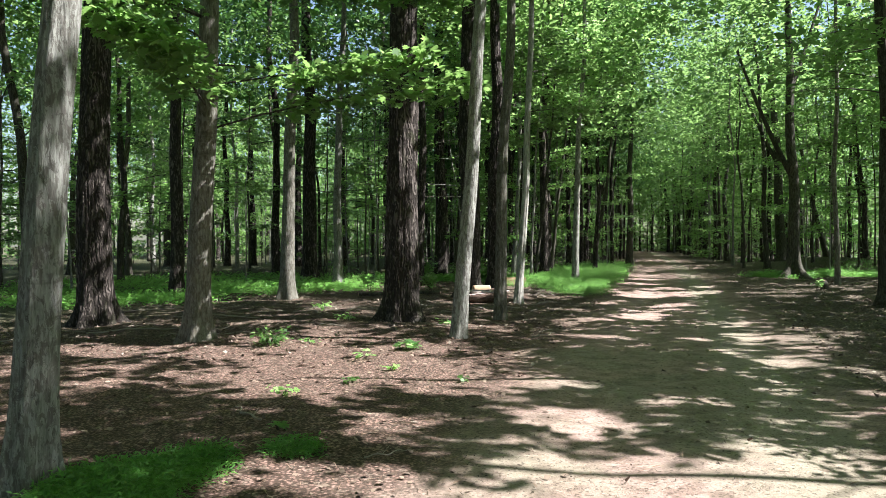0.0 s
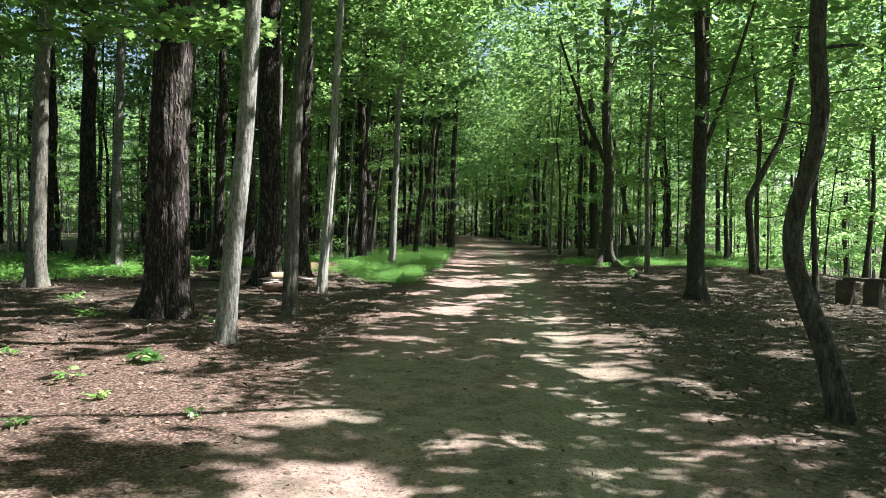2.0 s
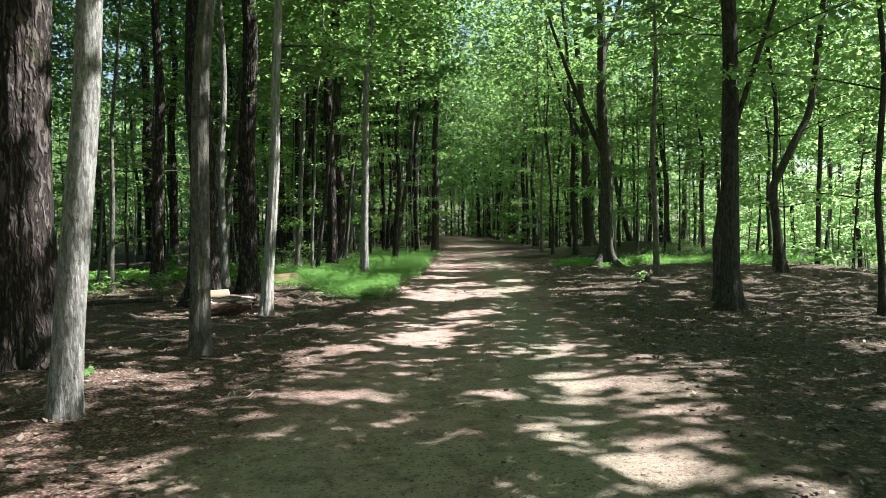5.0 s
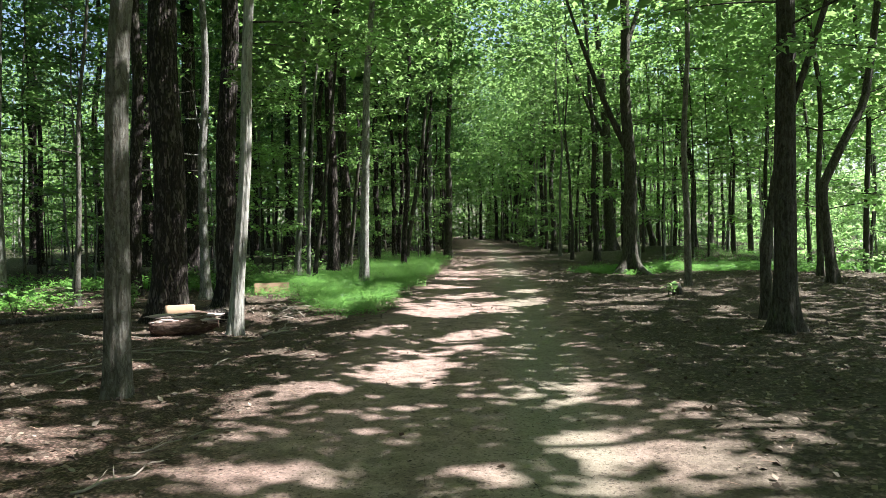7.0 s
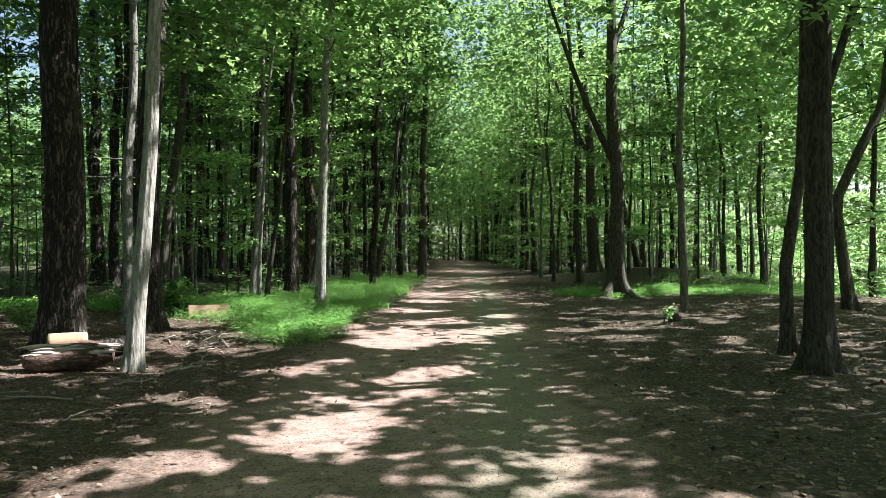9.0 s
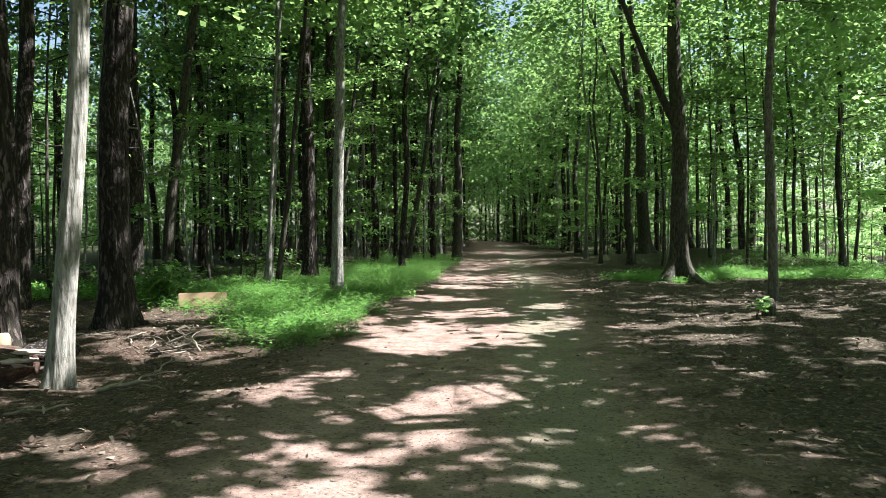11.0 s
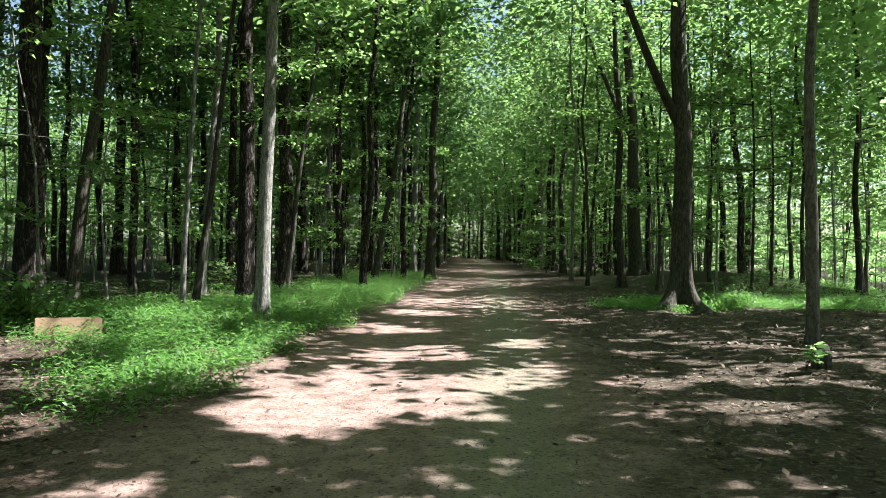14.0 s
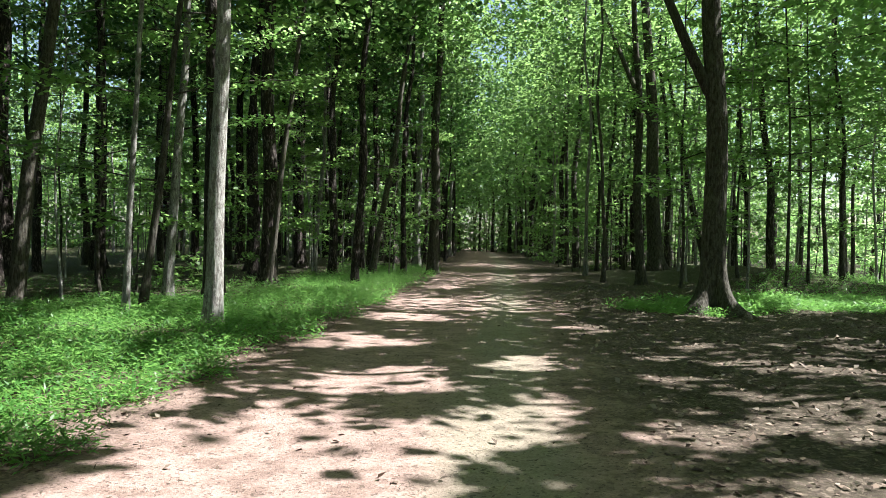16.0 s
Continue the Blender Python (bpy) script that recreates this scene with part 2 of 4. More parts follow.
def leaf_mesh(name, at, size, mat, rng, shape=KITE, tilt=0.5, spread=0.35, rise=None):
    """Many small leaves, each a bent face of its own at its own angle."""
    at = np.asarray(at, float)
    n, k = len(at), len(shape)
    az = rng.uniform(0, 2 * np.pi, n)
    up = rng.normal(0, tilt, n) if rise is None else rng.normal(rise, tilt, n)
    roll = rng.normal(0, tilt, n)
    ln = size * rng.uniform(1 - spread, 1 + spread, n)
    d = np.stack([np.cos(az) * np.cos(up), np.sin(az) * np.cos(up), np.sin(up)], 1)
    s0 = np.stack([-np.sin(az), np.cos(az), np.zeros(n)], 1)
    u0 = np.cross(d, s0)
    s = s0 * np.cos(roll)[:, None] + u0 * np.sin(roll)[:, None]
    u = np.cross(d, s)
    t = shape[None, :, :] * ln[:, None, None]
    v = at[:, None, :] + t[:, :, :1] * d[:, None, :] + t[:, :, 1:2] * s[:, None, :] + t[:, :, 2:] * u[:, None, :]
    return mesh_of(name, v.reshape(-1, 3), np.arange(n * k), np.arange(n) * k, mat)


def stem_line(height, lean, rng, bend=0.06, stepz=0.35, kinks=()):
    """The middle line of a trunk from the ground up; kinks: (height, dx, dy)."""
    zs = np.concatenate([[-0.25, 0.0, 0.08, 0.18, 0.32], np.arange(0.55, height, stepz), [height]])
    ph = rng.uniform(0, 6.28, 4)
    wob = bend * np.clip(zs, 0, 4) / 2
    x = lean[0] * zs + wob * np.sin(zs * 0.55 + ph[0]) * 0.6 - wob[0] + 0.3 * wob * np.sin(zs * 1.3 + ph[1])
    y = lean[1] * zs + wob * np.sin(zs * 0.5 + ph[2]) * 0.6 + 0.3 * wob * np.sin(zs * 1.2 + ph[3])
    if kinks:
        kz = [k[0] for k in kinks]
        x = x + np.interp(zs, kz, [k[1] for k in kinks])
        y = y + np.interp(zs, kz, [k[2] for k in kinks])
    return np.stack([x, y, zs], 1)


def fine_line(line, upto=7.5, gap=0.05):
    """The same line in short even steps, its corners rounded off."""
    zs = np.concatenate([np.arange(line[0, 2], upto, gap), np.arange(upto, line[-1, 2], 0.4)])
    out = [np.mean([np.interp(zs + d, line[:, 2], line[:, c]) for d in np.linspace(-0.3, 0.3, 9)], axis=0) for c in (0, 1)]
    return np.stack([*out, zs], 1)


def taper(line, r, top=0.25):
    z = np.clip(line[:, 2], 0, None) / line[-1, 2]
    return r * (1 - (1 - top) * z ** 0.85)


def limb_line(start, az, length, rise, rng, n=7, curve=-0.45):
    t = np.linspace(0, 1, n)
    droop = rise * length * (t + curve * t * t)
    side = rng.normal(0, 0.06) * length * np.sin(t * 3.0)
    return np.stack([start[0] + np.cos(az) * length * t - np.sin(az) * side, start[1] + np.sin(az) * length * t + np.cos(az) * side, start[2] + droop], 1)


def sprays(line, per, radius, flat, rng, first=0.25):
    """Leaf places in flat sprays along a limb."""
    t = rng.uniform(first, 1.05, per)
    k = np.clip(t, 0, 1) * (len(line) - 1)
    i = np.minimum(k.astype(int), len(line) - 2)
    p = line[i] + (line[i + 1] - line[i]) * (k - i)[:, None]
    r = radius * np.sqrt(rng.uniform(0, 1, per)) * (1.15 - 0.6 * t)
    a = rng.uniform(0, 6.28, per)
    return p + np.stack([np.cos(a) * r, np.sin(a) * r, rng.normal(-0.03, flat, per)], 1)


def high_crown(base, top, radius, clumps, per, rng, clump_r=0.9):
    """Leaf places of a crown: clumps inside a ragged egg, with gaps between them."""
    out = []
    for _ in range(clumps):
        h = rng.uniform(0, 1)
        r = radius * math.sqrt(rng.uniform(0.05, 1)) * math.sin(math.pi * (0.18 + 0.72 * h))
        a = rng.uniform(0, 6.28)
        c = np.array([math.cos(a) * r, math.sin(a) * r, base + (top - base) * h])
        out.append(c + rng.normal(0, 1, (per, 3)) * np.array([clump_r, clump_r, clump_r * 0.38]) * rng.uniform(0.6, 1.2))
    return np.concatenate(out)


# ---- trees ----
LABELS = {
    "pine": ("pine_tree", "tall pine with dark furrowed bark on needle litter", BARK_PINE),
    "oak": ("oak_tree", "straight brown-grey hardwood tree on shaded forest floor", BARK_BROWN),
    "olive": ("hickory_tree", "olive-grey hardwood trunk on the littered forest floor", BARK_OLIVE),
    "grey": ("maple_tree", "slender grey-barked tree mottled with pale lichen", BARK_GREY),
    "pale": ("beech_tree", "pale smooth-barked leaning tree beside the track", BARK_PALE),
}
SHARED_CROWNS = []
_r = np.random.default_rng(5)
for k in range(5):
    pts = high_crown(0, 8 + k, 4.3 + 0.3 * (k % 3), 42, 90, _r, 0.8)
    SHARED_CROWNS.append(leaf_mesh("high_crown", pts, 0.23, LEAF_HIGH, _r, KITE, 0.5))
PINE_CROWNS, FAR_CROWNS = [], []
for k in range(3):
    pts = high_crown(0, 10 + k, 3.6 + 0.4 * k, 37, 58, _r, 0.7)
    PINE_CROWNS.append(leaf_mesh("pine_crown", pts, 0.3, LEAF_DARK, _r, KITE, 0.6))
    pts = high_crown(-2, 9 + k, 4.0 + 0.3 * k, 40, 46, _r, 0.9)
    FAR_CROWNS.append(leaf_mesh("far_crown", pts, 0.31, LEAF_HIGH, _r, KITE, 0.5))

# leaf roof cut open to place sun patches: where on the ground, how wide
GAPS = [(-4.9, 10.8, 0.7), (-3.3, 10.5, 0.6), (6.4, 21.4, 1.25), (7.3, 23.8, 0.8), (5.9, 20.6, 0.8), (8.1, 22.0, 0.6), (4.3, 15.2, 0.6), (3.1, 14.4, 0.4), (5.3, 11.9, 0.55), (4.5, 9.5, 0.5), (0.9, 8.2, 0.8),
        (2.3, 4.7, 0.9), (-1.3, 9.6, 1.3), (-2.3, 8.9, 0.8), (-0.3, 8.7, 0.9), (-1.2, 7.6, 0.6), (4.9, 22.6, 0.9), (7.2, 26.6, 0.9), (8.4, 29.6, 0.9),
        (9.4, 33.0, 0.6), (10.6, 37.5, 0.7), (3.6, 27.0, 1.0), (2.4, 25.4, 0.8), (17.0, 30.6, 1.4), (10.6, 21.6, 0.7), (14.0, 29.2, 0.5)]


GAPS += [(-2.2, 11.2, 0.8), (-0.2, 10.7, 0.8), (0.7, 9.7, 0.6), (1.0, 6.5, 0.6), (-1.9, 13.0, 0.6), (-3.4, 14.4, 0.7), (-0.6, 6.3, 0.5), (-6.0, 12.4, 0.5), (0.4, 13.3, 0.6),
         (2.6, 17.0, 0.35), (1.2, 20.4, 0.6), (4.0, 24.6, 0.7), (5.6, 25.4, 0.6), (-2.6, 17.4, 0.6), (8.9, 24.6, 0.5), (11.6, 23.2, 0.5), (9.6, 20.0, 0.5)]
GAPS += [(2.6, 21.2, 0.7), (3.4, 22.3, 0.6), (2.2, 22.3, 0.5), (3.7, 20.5, 0.5), (4.2, 18.3, 0.45), (5.3, 17.4, 0.4), (3.2, 16.2, 0.3), (2.4, 24.6, 0.7)]
GAPS += [(2.6, 4.8, 0.9), (1.6, 4.7, 0.7), (0.7, 4.7, 0.7), (-0.5, 4.8, 0.6), (-1.3, 4.9, 0.4), (0.1, 9.0, 0.9), (0.9, 8.3, 0.6), (1.3, 9.2, 0.4), (-1.7, 7.8, 0.6), (4.5, 9.5, 0.4), (5.6, 11.4, 0.4),
         (7.2, 10.1, 0.3), (9.4, 12.5, 0.5), (2.8, 14.5, 0.5), (4.0, 15.3, 0.6), (6.3, 12.0, 0.3), (4.6, 18.8, 0.35), (3.1, 16.7, 0.25), (5.7, 17.7, 0.5), (5.6, 20.8, 0.7), (9.1, 21.4, 0.5)]
GAPS += [(-2.8, 31.2, 1.2), (-3.6, 29.6, 0.8), (-3.3, 25.6, 0.6), (14.7, 29.6, 0.6), (4.4, 23.2, 0.7), (3.9, 21.8, 0.5), (5.2, 24.3, 0.5)]
_g = np.random.default_rng(21)
GAPS += [(_g.uniform(8.5, 14.5), _g.uniform(18, 29), _g.uniform(0.16, 0.34)) for k in range(60)]      # small chinks cut for sun flecks
GAPS += [(_g.uniform(-6, 1.5), _g.uniform(7, 19), _g.uniform(0.2, 0.4)) for k in range(34)]
GAPS += [(_g.uniform(0.5, 6.5), _g.uniform(6, 17), _g.uniform(0.14, 0.32)) for k in range(55)]
for tx, ty, z0, z1, r in ((2.1, 19.3, 0, 3.4, 0.4), (14.6, 29.4, 0, 1.4, 0.35), (0.3, 32.2, 0.2, 1.3, 0.35), (1.2, 19.6, 0.2, 0.5, 0.6), (5.2, 28.0, 0.2, 3.6, 0.35), (0.4, 11.85, 0.4, 4.5, 0.36), (-0.6, 14.6, 1.5, 4.0, 0.3), (-3.8, 11.6, 0, 1.3, 0.4), (-4.1, 19.8, 0, 4.0, 0.4)):
    for h in np.arange(z0, z1, 0.7):         # openings cut to put the sun onto chosen trunks
        GAPS.append((tx - h * SUN.x / SUN.z, ty - h * SUN.y / SUN.z, r))


def open_roof(crown, m, thin=0.8):
    """Gives a crown its own leaves, without those that would close the openings. m: the crown's place in the world."""
    me = crown.data
    k = len(me.polygons[0].vertices)
    v = np.empty(len(me.vertices) * 3, np.float32)
    me.vertices.foreach_get("co", v)
    v = v.reshape(-1, k, 3)
    mw = np.array(m)
    c = v[:, 0] @ mw[:3, :3].T + mw[:3, 3]
    gxy = c[:, :2] - c[:, 2:] * np.array([[SUN.x / SUN.z, SUN.y / SUN.z]])
    rg = np.random.default_rng(len(v) + int(abs(mw[0, 3]) * 10))
    keep = rg.uniform(0, 1, len(v)) < thin
    wob = 1 + 0.3 * np.sin(gxy[:, 0] * 3.1 + gxy[:, 1]) * np.sin(gxy[:, 1] * 2.7)
    for a, b, r in GAPS:
        d = np.hypot(gxy[:, 0] - a, gxy[:, 1] - b)
        keep &= (d > r * wob) | (rg.uniform(0, 1, len(v)) < 0.06)
    v = v[keep]
    if len(v):
        crown.data = mesh_of(crown.name.split(".")[0], v.reshape(-1, 3), np.arange(len(v) * k), np.arange(len(v)) * k, me.materials[0])


TREE_SPOTS = []


def tree(kind, x, y, diam, lean=(0, 0), height=17.0, low=None, kinks=(), sides=20, flare=0.9, label="", crown=True, leaf_mat=None, limbs=(), shape=KITE, size=0.12, toward=(0, 6.28), cull=True):
    """One standing tree. low: (number of leafy limbs, first height, last height, reach, leaves a limb). limbs: bare forks (height, azimuth, length, rise, radius)."""
    name, text, mat = LABELS[kind]
    rng = np.random.default_rng(int(abs(x) * 97 + abs(y) * 331) + 1)
    ob = tagged(root(name, x, y), label or text, "tree", "trees of the wood")
    TREE_SPOTS.append((x, y))
    line = stem_line(height, lean, rng, 0.02 if kind == "pale" else 0.05, 0.35, kinks)
    if sides >= 28:                          # trunks near the walk: finer rings, with the bark's own relief
        stem = fine_line(line)
        plates = (max(14, int(diam * 42)), 0.34, 0.02) if kind == "pine" else (max(12, int(diam * 50)), 0.5, 0.006) if kind == "oak" else (15, 0.22, 0.0025)
        part("trunk", Tubes().add(stem, taper(stem, diam / 2), plates[0] * 5, 0.06, flare, rng, plates=plates).mesh("trunk", mat), ob)
    else:
        part("trunk", Tubes().add(line, taper(line, diam / 2), sides, 0.07 if kind == "pine" else 0.045, flare, rng).mesh("trunk", mat), ob)
    zs = line[:, 2]
    for h, az, length, rise, r in limbs:
        i = int(np.searchsorted(zs, h))
        lb = limb_line(line[i], az, length, rise, rng, 10, 0.3)
        part("limb", Tubes().add(lb, np.linspace(r, r * 0.35, 10), 10, 0.05, 0, rng).mesh("limb", mat), ob)
    if low:
        count, z0, z1, reach, per = low
        places = []
        for k in range(count):
            h = z0 + (z1 - z0) * (k + rng.uniform(0, 1)) / count
            i = int(np.searchsorted(zs, h))
            lb = limb_line(line[min(i, len(line) - 1)], rng.uniform(*toward), reach * rng.uniform(0.6, 1.15), rng.uniform(0.05, 0.4), rng)
            part("branch", Tubes().add(lb, np.linspace(0.018, 0.005, 7), 5).mesh("branch", BARK_BROWN), ob)
            places.append(sprays(lb, per, 0.6, 0.07, rng))
        fol = part("foliage", leaf_mesh("foliage", np.concatenate(places), size, leaf_mat or LEAF_MAPLE, rng, shape, 0.4), ob)
        if y < 40 and cull:
            open_roof(fol, Matrix.Translation(ob.location), 1.0)
    if crown:
        kinds = PINE_CROWNS if kind == "pine" else SHARED_CROWNS
        c = part("crown", kinds[int(rng.integers(len(kinds)))], ob)
        top = line[int(len(line) * 0.55)]
        wide = 1.35 if x > float(path_x(y)) and y < 46 else 1.1
        c.matrix_basis = pose(top[0], top[1], top[2], 0, 0, rng.uniform(0, 360)) @ Matrix.Diagonal((wide, wide, 1, 1))
        open_roof(c, Matrix.Translation(ob.location) @ c.matrix_basis, 1.0)
    return ob


# ---- ground ----
def ground_material():
    n = Nodes("forest_floor")
    pos = n.t.nodes.new("ShaderNodeNewGeometry").outputs["Position"]
    sep = n.t.nodes.new("ShaderNodeSeparateXYZ")
    n.put(sep.inputs[0], pos)
    x, y = sep.outputs[0], sep.outputs[1]
    bend = n.math("POWER", n.math("MAXIMUM", n.math("SUBTRACT", y, 20.0), 0.0), 2.0)
    mid = n.math("SUBTRACT", n.math("MULTIPLY_ADD", y, 0.31, 0.6), n.math("MULTIPLY", bend, 0.00056))
    u = n.math("SUBTRACT", x, mid)
    wide = n.noise(pos, 0.55, 4.0, 0.6)
    patch = n.noise(pos, 1.6, 5.0, 0.65)
    grain = n.noise(pos, 60.0, 5.0, 0.7)
    crumbs = n.noise(pos, 14.0, 6.0, 0.7)
    flecks = n.voronoi(pos, 34.0)
    uu = n.math("ADD", u, n.math("MULTIPLY", n.math("SUBTRACT", wide, 0.5), 1.8))
    uu = n.math("ADD", uu, n.math("MULTIPLY", n.math("SUBTRACT", patch, 0.5), 1.8))
    track = n.math("MULTIPLY", n.smooth(uu, -3.0, -1.6), n.math("SUBTRACT", 1.0, n.smooth(uu, 0.6, 2.5)))
    needles = n.mix(patch, (0.19, 0.108, 0.086), (0.45, 0.295, 0.25))
    needles = n.mix(n.smooth(flecks, 0.2, 0.6), needles, (0.07, 0.043, 0.032))
    litter = n.mix(patch, (0.032, 0.027, 0.018), (0.095, 0.079, 0.055))
    litter = n.mix(n.smooth(crumbs, 0.5, 0.62), litter, (0.19, 0.15, 0.118))
    leafy = n.math("MULTIPLY", n.smooth(y, 11.5, 16.0), n.smooth(patch, 0.36, 0.56))
    side = n.mix(n.math("MAXIMUM", n.smooth(u, -1.0, 1.5), n.math("MULTIPLY", leafy, 0.8)), needles, litter)
    pink = n.mix(crumbs, (0.25, 0.17, 0.142), (0.48, 0.345, 0.3))
    tan = n.mix(crumbs, (0.2, 0.175, 0.125), (0.35, 0.298, 0.236))
    ruts = n.smooth(n.math("ABSOLUTE", n.math("SUBTRACT", n.math("ADD", u, n.math("MULTIPLY", wide, 0.8)), 0.9)), 0.75, 0.2)
    early = n.smooth(y, 17.0, 8.0)
    sand = n.mix(n.math("MAXIMUM", ruts, n.math("MULTIPLY", early, n.smooth(wide, 0.36, 0.62))), pink, tan)
    strewn = n.math("MULTIPLY", n.smooth(n.noise(pos, 3.2, 6.0, 0.75), 0.46, 0.6), 0.5)
    clean = n.math("SUBTRACT", 1.0, n.math("MULTIPLY", ruts, 0.7))
    strewn = n.math("MULTIPLY", strewn, clean)
    sand = n.mix(strewn, sand, (0.1, 0.068, 0.05))
    col = n.mix(track, side, sand)
    mottle = n.smooth(n.noise(pos, 7.0, 6.0, 0.75), 0.42, 0.62)
    col = n.mix(n.math("MULTIPLY", mottle, n.math("MULTIPLY", clean, n.math("MULTIPLY_ADD", track, -0.3, 0.55))), col, (0.055, 0.042, 0.031))
    col = n.mix(n.math("MULTIPLY", n.smooth(grain, 0.35, 0.75), 0.4), col, (0.05, 0.04, 0.03))
    deep = n.math("MULTIPLY", n.smooth(y, 26.0, 33.0), n.smooth(n.math("ABSOLUTE", u), 3.3, 5.0))
    far = n.math("MAXIMUM", n.smooth(n.math("ABSOLUTE", u), 9.5, 16.0), deep)
    col = n.mix(n.math("MULTIPLY", far, n.smooth(patch, 0.12, 0.4)), col, n.mix(crumbs, (0.03, 0.05, 0.018), (0.075, 0.065, 0.04)))
    leaves = n.cells(n.mix(0.03, pos, n.noise(pos, 9.0, 3.0)), 33.0)
    bits = n.cells(pos, 55.0)
    loose = n.math("MULTIPLY_ADD", track, -0.75, 1.0)
    col = n.mix(n.math("MULTIPLY", n.smooth(leaves, 0.5, 0.1), n.math("MULTIPLY", loose, 0.5)), col, (0.028, 0.021, 0.015))
    col = n.mix(n.math("MULTIPLY", n.smooth(leaves, 0.82, 0.97), n.math("MULTIPLY", loose, 0.32)), col, (0.3, 0.24, 0.19))
    col = n.mix(n.math("MULTIPLY", n.smooth(bits, 0.86, 0.95), 0.55), col, (0.03, 0.023, 0.017))
    h = n.math("ADD", n.math("MULTIPLY", crumbs, 0.6), n.math("MULTIPLY", grain, 0.35))
    h = n.math("ADD", h, n.math("MULTIPLY", n.math("MULTIPLY", leaves, loose), 0.5))
    return n.finish(col, 0.95, n.bump(h, 0.9, 0.035), 0.15)


def axis(lo, a, b, hi, fine, n_out):
    left = a - np.geomspace(fine, a - lo, n_out)[::-1]
    right = b + np.geomspace(fine, hi - b, n_out)
    return np.concatenate([left, np.arange(a, b + 1e-6, fine), right])


gx, gy = axis(-420, -12, 24, 460, 0.16, 34), axis(-400, 2, 40, 500, 0.16, 34)
GX, GY = np.meshgrid(gx, gy)
gv = np.stack([GX, GY, ground_z(GX, GY)], 2).reshape(-1, 3)
nx, ny = len(gx), len(gy)
ii, jj = np.meshgrid(np.arange(nx - 1), np.arange(ny - 1))
a0 = (jj * nx + ii).ravel()
gl = np.stack([a0, a0 + 1, a0 + nx + 1, a0 + nx], 1)
ground = new("ground", mesh_of("ground", gv, gl.ravel(), np.arange(len(gl)) * 4, ground_material(), True))
tagged(ground, "sandy forest track between reddish pine-needle and leaf litter", "ground", kind="structure")

# ---- trees that stand along the track ----
tree("grey", -2.63, 4.65, 0.27, (0.068, 0.01), low=(7, 3.6, 7, 2.6, 240), sides=28, shape=MAPLE, size=0.13, toward=(0.6, 3.6), cull=False)
tree("pine", -6.69, 14.16, 0.66, (-0.005, 0.01), 22, sides=28)
tree("olive", -3.88, 11.62, 0.40, (0.037, 0.01), low=(16, 3.2, 6.4, 4.4, 430), shape=MAPLE, size=0.14, toward=(-2.6, 0.5), cull=False)
tree("pine", -8.08, 22.2, 0.42, (0.007, 0.01), 20)
tree("olive", -4.2, 19.9, 0.40, (0.022, 0.01), label="grey-brown hardwood with a flared base on needle litter", low=(4, 5.5, 8, 2.5, 200))
tree("pine", -5.4, 30.0, 0.62, (-0.004, 0.01), 22)
tree("pine", -0.78, 14.7, 0.70, (0.018, 0.01), 24, sides=34, flare=0.75, label="large pine with plated dark bark and spreading root flare")
tree("grey", 0.30, 11.85, 0.26, (0.066, 0.01), sides=24, flare=0.35, label="leaning grey trunk with sunlit pale bark near the track")
tree("pine", 0.83, 20.95, 0.6, (0.008, 0.0), 24, sides=30, label="massive dark pine behind the fallen log")
tree("olive", 1.19, 14.65, 0.25, (0.033, 0.02), sides=28, flare=0.3, label="straight olive-brown trunk with ringed bark near the log")
tree("pale", 2.04, 19.3, 0.22, (0.05, 0.012), low=(9, 4.2, 7.8, 2.6, 250), toward=(0.4, 1.7), shape=MAPLE, size=0.11, kinks=((0, 0, 0), (1.5, 0.06, 0), (3, 0.1, 0), (5.5, 0.06, 0), (17, -0.2, 0)), sides=28, flare=0.5)
tree("pine", -0.8, 26.6, 0.34, (0.025, 0.02), 20)
tree("grey", 1.05, 25.2, 0.23, (0.002, 0.03))
tree("olive", -1.6, 24.4, 0.13, (0.048, 0.02), 11, crown=False, cull=False, low=(5, 3, 8, 1.8, 150))
tree("pine", -9.4, 48.0, 0.5, (0, 0.03), 22)
tree("grey", -3.7, 26.0, 0.34, (0.02, 0.02))
# LEAF_SUNNY limbs at the track's edge: sun put in by leaf colour
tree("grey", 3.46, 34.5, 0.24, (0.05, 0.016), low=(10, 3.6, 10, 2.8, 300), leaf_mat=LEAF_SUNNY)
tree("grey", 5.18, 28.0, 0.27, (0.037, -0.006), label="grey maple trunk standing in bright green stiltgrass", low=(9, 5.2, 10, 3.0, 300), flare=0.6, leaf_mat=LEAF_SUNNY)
tree("pine", 1.73, 23.05, 0.45, (0.007, 0.03), 21, sides=28, label="plated dark pine beside the weathered timber")
tree("pine", 0.0, 32.3, 0.6, (0.001, 0.03), 22)
tree("oak", 0.65, 33.2, 0.35, (0.11, 0.02), label="dark leaning hardwood trunk in the shade")
tree("pine", -3.0, 43.0, 0.58, (-0.019, 0.0), 22)
tree("grey", 3.65, 29.4, 0.11, (0.052, -0.009), 13, low=(6, 3, 9, 2.2, 220), label="slim twin-stemmed maple in the stiltgrass")
tree("oak", 3.85, 29.7, 0.14, (0.11, -0.02), 13, low=(5, 3.5, 9, 2.2, 220), label="slim twin-stemmed maple in the stiltgrass")
tree("oak", 5.64, 37.2, 0.19, (0.12, -0.02), 14, low=(4, 4, 9, 2.2, 200))
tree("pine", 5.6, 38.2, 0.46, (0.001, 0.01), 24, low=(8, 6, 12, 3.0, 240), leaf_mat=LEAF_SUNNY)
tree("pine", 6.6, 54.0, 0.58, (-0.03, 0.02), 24)
